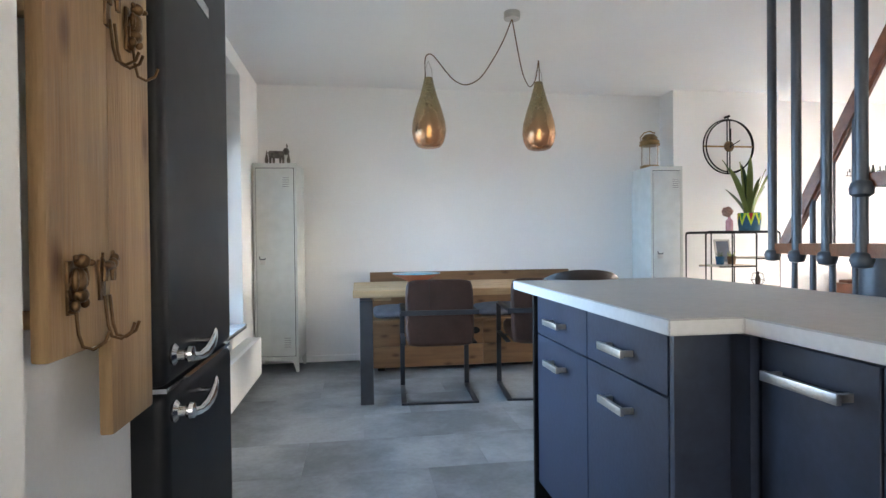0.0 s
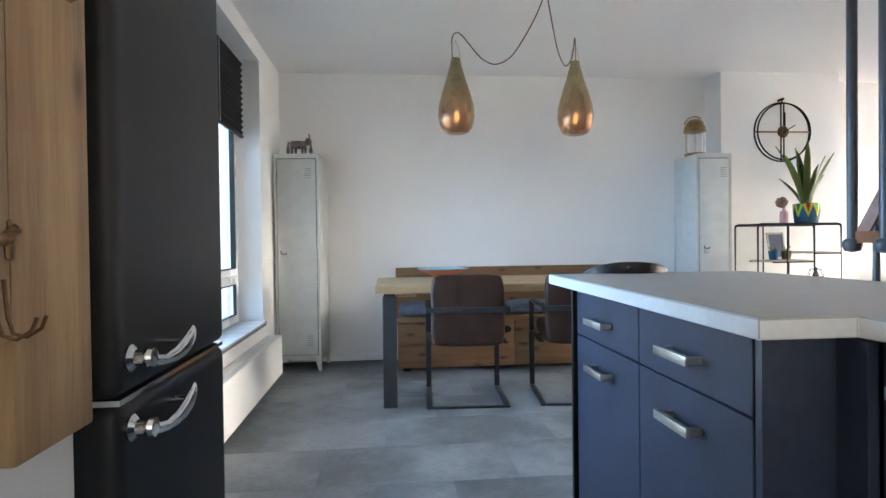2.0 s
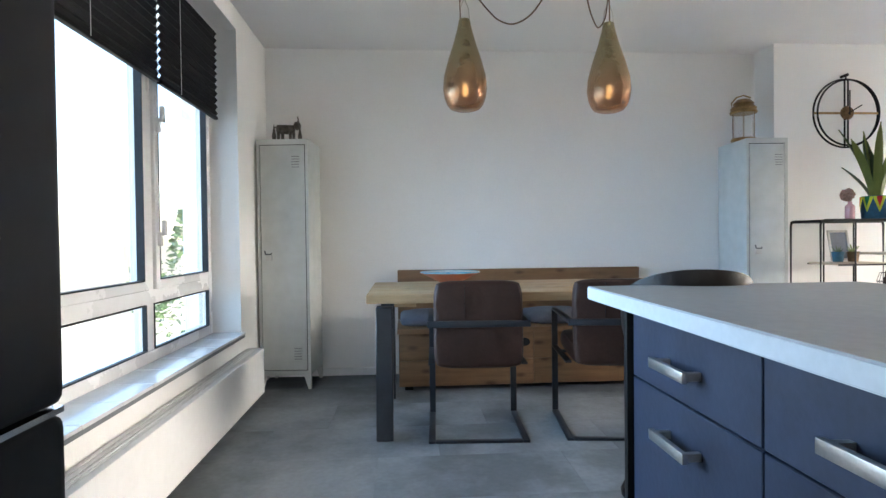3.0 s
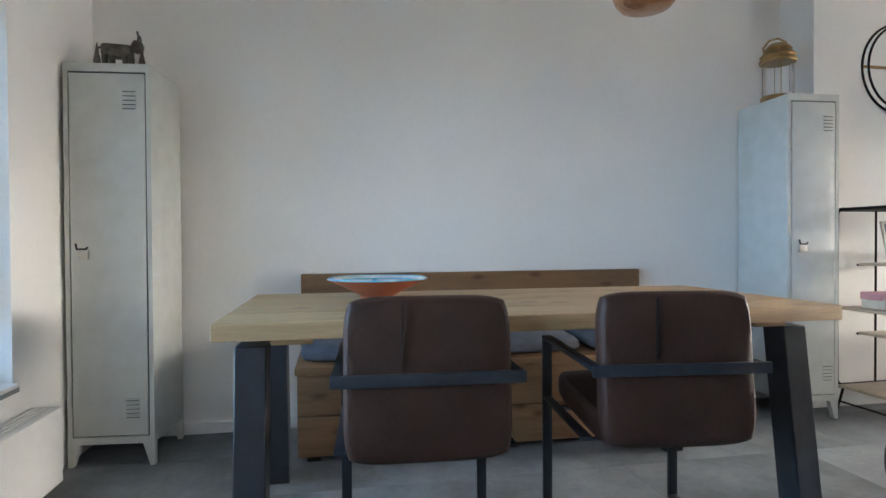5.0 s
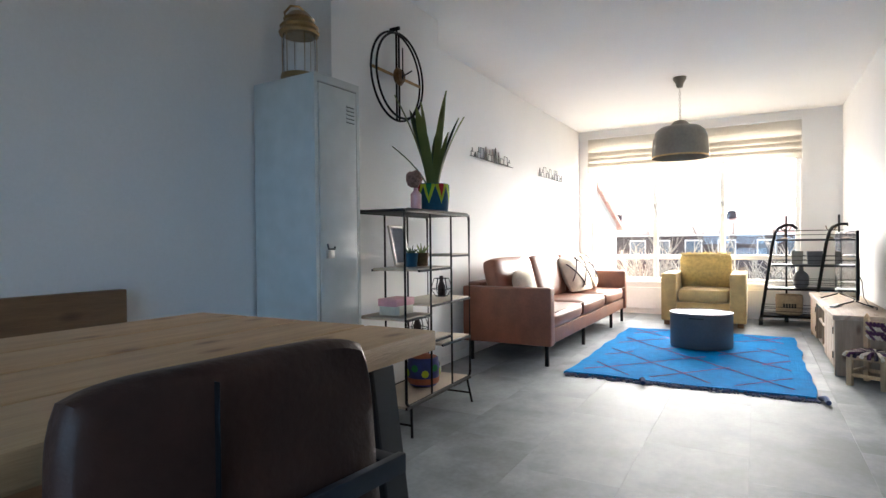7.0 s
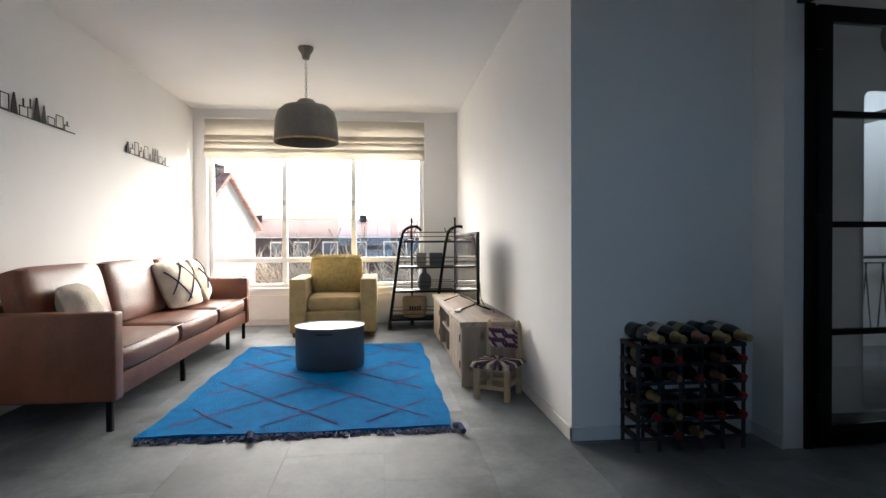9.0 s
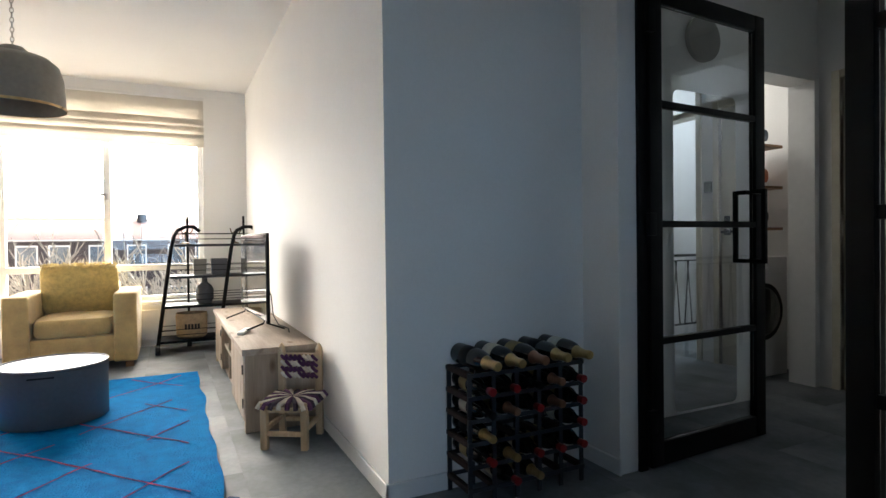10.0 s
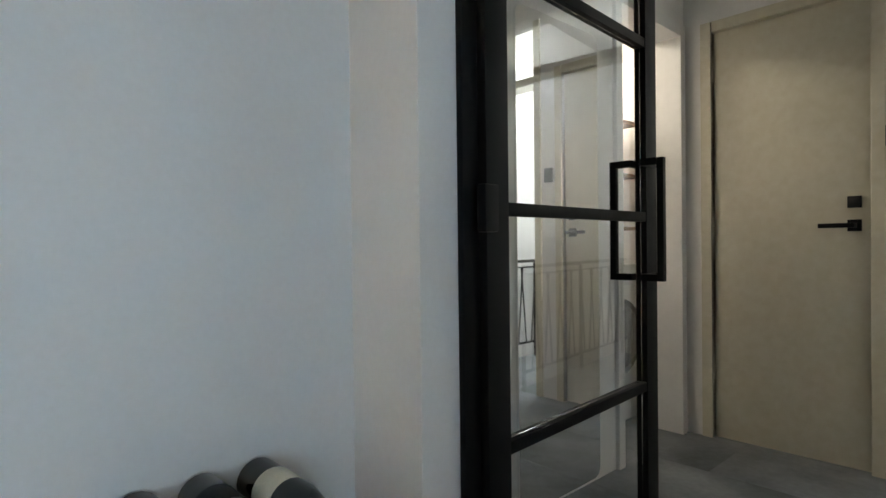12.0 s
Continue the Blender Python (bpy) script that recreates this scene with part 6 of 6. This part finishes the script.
def low_chair():
    t = thing("low_rope_chair", "small pale stick chair woven with plum and white rope", "chair", pose(5.46, 2.435, 0, 0, 0, 58.6) @ Matrix.Scale(0.93, 4))
    W, D, S = 0.215, 0.25, 0.225
    for x in (-W / 2, W / 2):
        part("front_leg", box(B(), x - 0.018, x + 0.018, D / 2 - 0.018, D / 2 + 0.018, 0, S + 0.02, 0.006), M_PALEWOOD, t)
        bm = box(B(), x - 0.018, x + 0.018, -D / 2 - 0.018, -D / 2 + 0.018, 0, 0.47, 0.006)
        lathe(bm, [(0.018, 0), (0.02, 0.012), (0.010, 0.035), (0.001, 0.045)], x, -D / 2, 0.468, 10)
        part("rear_post", bm, M_PALEWOOD, t)
        part("stretcher", box(B(), x - 0.010, x + 0.010, -D / 2 + 0.018, D / 2 - 0.018, 0.09, 0.115, 0.004), M_PALEWOOD, t)
        part("seat_rail", box(B(), x - 0.010, x + 0.010, -D / 2 + 0.018, D / 2 - 0.018, S - 0.03, S - 0.006, 0.004), M_PALEWOOD, t)
    for y in (-D / 2, D / 2):
        part("stretcher", box(B(), -W / 2 + 0.018, W / 2 - 0.018, y - 0.010, y + 0.010, 0.07, 0.095, 0.004), M_PALEWOOD, t)
        part("seat_rail", box(B(), -W / 2 + 0.018, W / 2 - 0.018, y - 0.010, y + 0.010, S - 0.03, S - 0.006, 0.004), M_PALEWOOD, t)
    rnd = random.Random(6)
    for k in range(26):
        a = k * 2 * math.pi / 26
        ex, ey = 0.145 * max(-1, min(1, 1.35 * math.cos(a))), 0.15 * max(-1, min(1, 1.35 * math.sin(a)))
        part("seat_rope", path(B(), [(0.01 * math.cos(a), 0.01 * math.sin(a), S + 0.012), (ex * 0.5, ey * 0.5, S + 0.018 + rnd.uniform(-0.003, 0.003)), (ex * 0.92, ey * 0.92, S + 0.012), (ex, ey, S - 0.012)], 0.013, 7), (M_CREAMFAB, M_PURPLEYARN, M_DARKYARN)[k % 3], t)
    for k in range(8):
        x = -W / 2 + 0.02 + k * (W - 0.04) / 7
        for j in range(4):
            z = 0.335 + j * 0.032
            part("back_rope", path(B(), [(x - 0.016, -D / 2 + 0.016, z - 0.014), (x, -D / 2 + 0.024, z), (x + 0.016, -D / 2 + 0.016, z + 0.014)], 0.009, 6), M_PURPLEYARN if (k < 4) == (j % 2 == 0) or k % 3 == 0 else M_CREAMFAB, t)
    for z in (0.325, 0.445):
        part("back_rail", box(B(), -W / 2 + 0.018, W / 2 - 0.018, -D / 2 - 0.008, -D / 2 + 0.008, z - 0.008, z + 0.008), M_PALEWOOD, t)


low_chair()


def living_pendant():
    t = thing("dome_pendant_lamp", "large taupe metal dome pendant lamp on a chain", "pendant lamp", pose(6.6, 3.775, 0))
    part("ceiling_cup", lathe(B(), [(0.02, -0.10), (0.028, -0.095), (0.035, -0.06), (0.06, -0.02), (0.062, 0.0)], 0, 0, H, 24), M_TAUPE, t)
    prof = [(0.252, 1.80), (0.256, 1.805), (0.252, 1.90), (0.247, 1.98), (0.225, 2.05), (0.18, 2.09), (0.09, 2.108), (0.08, 2.125), (0.055, 2.15), (0.02, 2.16), (0.02, 2.155), (0.075, 2.115), (0.17, 2.083), (0.218, 2.045), (0.24, 1.98), (0.246, 1.90), (0.248, 1.802)]
    part("shade", lathe(B(), prof, seg=48, cap=False), M_TAUPE, t)
    part("rim", lathe(B(), [(0.2575, 1.798), (0.2585, 1.812), (0.255, 1.814)], seg=48, cap=False), M_BRASS, t)
    for k in range(11):
        z = 2.165 + k * 0.028
        ring = [(0.009 * math.cos(a), 0, z + 0.017 * math.sin(a)) for a in [2 * math.pi * i / 10 for i in range(11)]]
        part("chain_link", path(B(), ring, 0.0025, 5), M_STEEL, t, at=pose(0, 0, 0, 0, 0, 90 * (k % 2)))
    part("socket", lathe(B(), [(0.02, 2.06), (0.022, 2.12)], seg=14), M_BLACK, t)
    part("bulb", lathe(B(), [(0.001, 1.93), (0.025, 1.95), (0.03, 1.98), (0.018, 2.03), (0.014, 2.06)], seg=16), M_WHITE, t, "unlit white bulb")


living_pendant()


def bottle(m, foil, label, n):
    t = thing("wine_bottle", label, "bottle", m, "bottles in the wine rack")
    # lies along local -x, neck first
    part("glass_body", lathe(B(), [(0.036, 0), (0.041, 0.006), (0.041, 0.17), (0.034, 0.205), (0.018, 0.24), (0.0155, 0.29), (0.017, 0.30), (0.001, 0.302)], seg=20), M_BOTTLE, t)
    long = foil in (M_GOLDFOIL, M_COPPERFOIL)
    part("foil", lathe(B(), [(0.0265, 0.222), (0.0195, 0.243), (0.0165, 0.28), (0.0185, 0.295), (0.016, 0.305), (0.001, 0.307)] if long else [(0.0165, 0.255), (0.0168, 0.29), (0.0185, 0.295), (0.0175, 0.305), (0.001, 0.307)], seg=16), foil, t, "foil capsule")
    part("paper_label", lathe(B(), [(0.0412, 0.07), (0.0418, 0.071), (0.0418, 0.135), (0.0412, 0.136)], seg=20, cap=False), M_YLABEL if n % 3 == 0 else M_LABEL if n % 3 == 1 else M_BLACK, t)
    return t


def wine_rack():
    t = thing("wine_rack", "dark wood and steel wine rack full of bottles", "wine rack")
    xf, xb = 4.43, 4.60
    ys = [1.460 + 0.105 * k for k in range(6)]
    zs = [0.062 + 0.0865 * k for k in range(6)]
    for y in ys:
        for x in (xf, xb):
            part("steel_strip", box(B(), x - 0.003, x + 0.003, y - 0.009, y + 0.009, 0.0, zs[-1] + 0.012), M_GUN, t)
        for z in zs:
            part("wood_rail", box(B(), xf + 0.004, xb - 0.004, y - 0.011, y + 0.011, z - 0.012, z + 0.012, 0.003, 1), M_DARKROOM, t)
    for z in zs:
        for x in (xf, xb):
            part("steel_strip", box(B(), x - 0.0025 + (0.006 if x > 4.5 else -0.006), x + 0.0025 + (0.006 if x > 4.5 else -0.006), ys[0] - 0.01, ys[-1] + 0.01, z - 0.008, z + 0.008), M_GUN, t)
    rnd = random.Random(11)
    n = 0
    for r, z in enumerate(zs):
        for c in range(5):
            if r < 3 and rnd.random() < (0.6 if r == 0 else 0.3):
                continue
            y = (ys[c] + ys[c + 1]) / 2
            foil = [M_GOLDFOIL, M_GOLDFOIL, M_COPPERFOIL, M_GOLDFOIL, M_GOLDFOIL][4 - c] if r == 5 else rnd.choice([M_REDFOIL, M_REDFOIL, M_COPPERFOIL, M_GOLDFOIL, M_BLACK])
            top = r == 5
            zz = z + 0.012 + (0.040 if top else 0.026)
            m = pose(xb + 0.012, y, zz, 0, -90, 0) @ pose(0, 0, 0, 0, 0, rnd.uniform(0, 360)) @ Matrix.Scale(1.0 if top else 0.88, 4)
            bottle(m, foil, "dark wine bottle with gold foil neck lying on the rack" if foil is M_GOLDFOIL else "dark wine bottle with coloured capsule lying in the rack", n)
            n += 1


wine_rack()


# ---- outside ----
def outside():
    bm = B()
    bmesh.ops.create_grid(bm, x_segments=2, y_segments=2, size=1500, matrix=Matrix.Translation((0, 0, -6.0)))
    tagged(meshob("ground", bm, M_GROUND), "grass and street level far below the windows", "ground", "", "structure")
    h = thing("gable_house", "white rendered gable house with a red tiled roof", "house", pose(33.0, 11.4, -6.0, 0, 0, 70))
    part("wall", prism(B(), [(-2.6, 0), (2.6, 0), (2.6, 8.0), (0.0, 10.5), (-2.6, 8.0)], 9.0, "x", 0.0), M_RENDERW, h)
    for s in (-1, 1):
        bm = prism(B(), [(0, 10.5), (s * 2.95, 7.66), (s * 2.95, 7.92), (0, 10.76)], 9.4, "x", -0.25)
        part("roof", bm, M_GABLEROOF, h)
    ch = part("chimney", box(B(), 0.4, 1.1, -0.35, 0.35, 10.1, 11.1), M_BRICK, h)
    part("cap", box(B(), 0.3, 1.2, -0.45, 0.45, 11.1, 11.2), M_GREYDRUM, ch)
    for y, z in ((-1.2, 4.6), (1.2, 4.6)):
        w = part("window", box(B(), -0.04, 0.0, y - 0.45, y + 0.45, z - 0.6, z + 0.6), M_UPVC, h)
        part("glass", box(B(), -0.06, -0.041, y - 0.36, y + 0.36, z - 0.5, z + 0.5), M_PANE, w)
    for k in range(8):
        y = -34 + k * 9.4
        t = thing("terraced_house", "brown brick terraced house with red tiled roof", "house", pose(50.0, y, -6.0), "terraced houses across the green")
        part("wall", box(B(), 0, 9, 0, 9.38, 0, 7.5), M_BRICK, t)
        part("roof", prism(B(), [(-0.4, 7.42), (9.4, 7.42), (4.5, 9.0)], 9.38, "y", 0.0), M_ROOF, t)
        part("gutter", box(B(), -0.5, -0.41, 0, 9.38, 7.34, 7.44), M_UPVC, t)
        part("chimney", box(B(), 4.1, 4.9, 1.0, 1.7, 8.5, 9.5), M_BRICK, t)
        for zz in (2.3, 5.45):
            for yy in (0.9, 3.3, 5.7, 7.6):
                w = part("window", box(B(), -0.06, 0.0, yy, yy + 1.3, zz, zz + 1.6), M_UPVC, t)
                part("pane", box(B(), -0.09, -0.061, yy + 0.1, yy + 1.2, zz + 0.12, zz + 1.48), M_PANE, w)
    rnd = random.Random(21)
    for k, (x, y) in enumerate(((26, 3.0), (30, -1.5), (33, 6.5), (36, 1.0), (28, -6.0), (38, 9.5), (34, -5.0))):
        t = thing("bare_tree", "leafless winter tree on the green", "tree", pose(x, y, -6.0, 0, 0, rnd.uniform(0, 360)), "bare trees on the green")
        part("trunk", path(B(), [(0, 0, 0), (0.05, 0.03, 1.6), (0.0, 0.08, 4.3)], 0.13, 8), M_BARK, t)
        bm = B()
        for j in range(60):
            a = rnd.uniform(0, 6.28)
            z0 = rnd.uniform(2.2, 4.2)
            L = rnd.uniform(1.8, 3.8)
            up = rnd.uniform(0.5, 1.1)
            p = [Vector((0, 0.05, z0))]
            d = Vector((math.cos(a), math.sin(a), up)).normalized()
            for q in range(5):
                d = (d + Vector((rnd.uniform(-0.3, 0.3), rnd.uniform(-0.3, 0.3), rnd.uniform(-0.1, 0.25)))).normalized()
                p.append(p[-1] + d * L / 5)
            path(bm, p, 0.035, 4)
            for q in range(5):
                s0 = p[rnd.randint(2, 5)]
                d2 = (d + Vector((rnd.uniform(-1, 1), rnd.uniform(-1, 1), rnd.uniform(-0.4, 0.8)))).normalized()
                path(bm, [s0, s0 + d2 * 0.4, s0 + d2 * 0.8 + Vector((0, 0, 0.1))], 0.02, 4)
        part("crown", bm, M_BARK, t)
    for k, (x, y) in enumerate(((-15, 40), (-24, 55))):
        t = thing("conifer", "green conifer seen through the kitchen window", "tree", pose(x, y, -6.0), "conifers behind the kitchen")
        part("trunk", tube(B(), (0, 0, 0), (0, 0, 9.0), 0.2, 0.03), M_BARK, t)
        bm = B()
        for j in range(900):
            z = rnd.uniform(0.8, 9.3)
            R = (9.6 - z) * 0.30 * rnd.uniform(0.5, 1.0)
            a = rnd.uniform(0, 6.28)
            c = Vector((R * math.cos(a), R * math.sin(a), z))
            s = rnd.uniform(0.12, 0.3)
            n1 = Vector((rnd.uniform(-1, 1), rnd.uniform(-1, 1), rnd.uniform(-0.3, 0.3))).normalized() * s
            n2 = Vector((rnd.uniform(-1, 1), rnd.uniform(-1, 1), rnd.uniform(-1, 1))).normalized() * s
            vs = [bm.verts.new(c + o) for o in (n1, n2, -n1, -n2 * 0.6)]
            bm.faces.new(vs)
        part("crown", bm, M_LEAF, t)


outside()


# ---- floor pieces ----
def tiles():
    TW, TH = 0.91, 0.455
    me = bpy.data.meshes.new("tile")
    bm = box(B(), -TW / 2 + 0.0004, TW / 2 - 0.0004, -TH / 2 + 0.0004, TH / 2 - 0.0004, -0.008, 0.0, 0.0003, 1)
    bm.to_mesh(me)
    bm.free()
    me.materials.append(M_TILE)
    rows = int(8.2 / TH)
    for j in range(rows):
        y = -2.75 + (j + 0.5) * TH
        off = (0.0, 0.303, 0.607)[j % 3]
        for i in range(12):
            x = -1.35 + i * TW + off - 0.3
            if x > 9.3 or (y < 1.0 and x > 6.9):
                continue
            ob = new("tile", me)
            ob.parent = floor
            ob.location = (x, y, 0.0)


tiles()
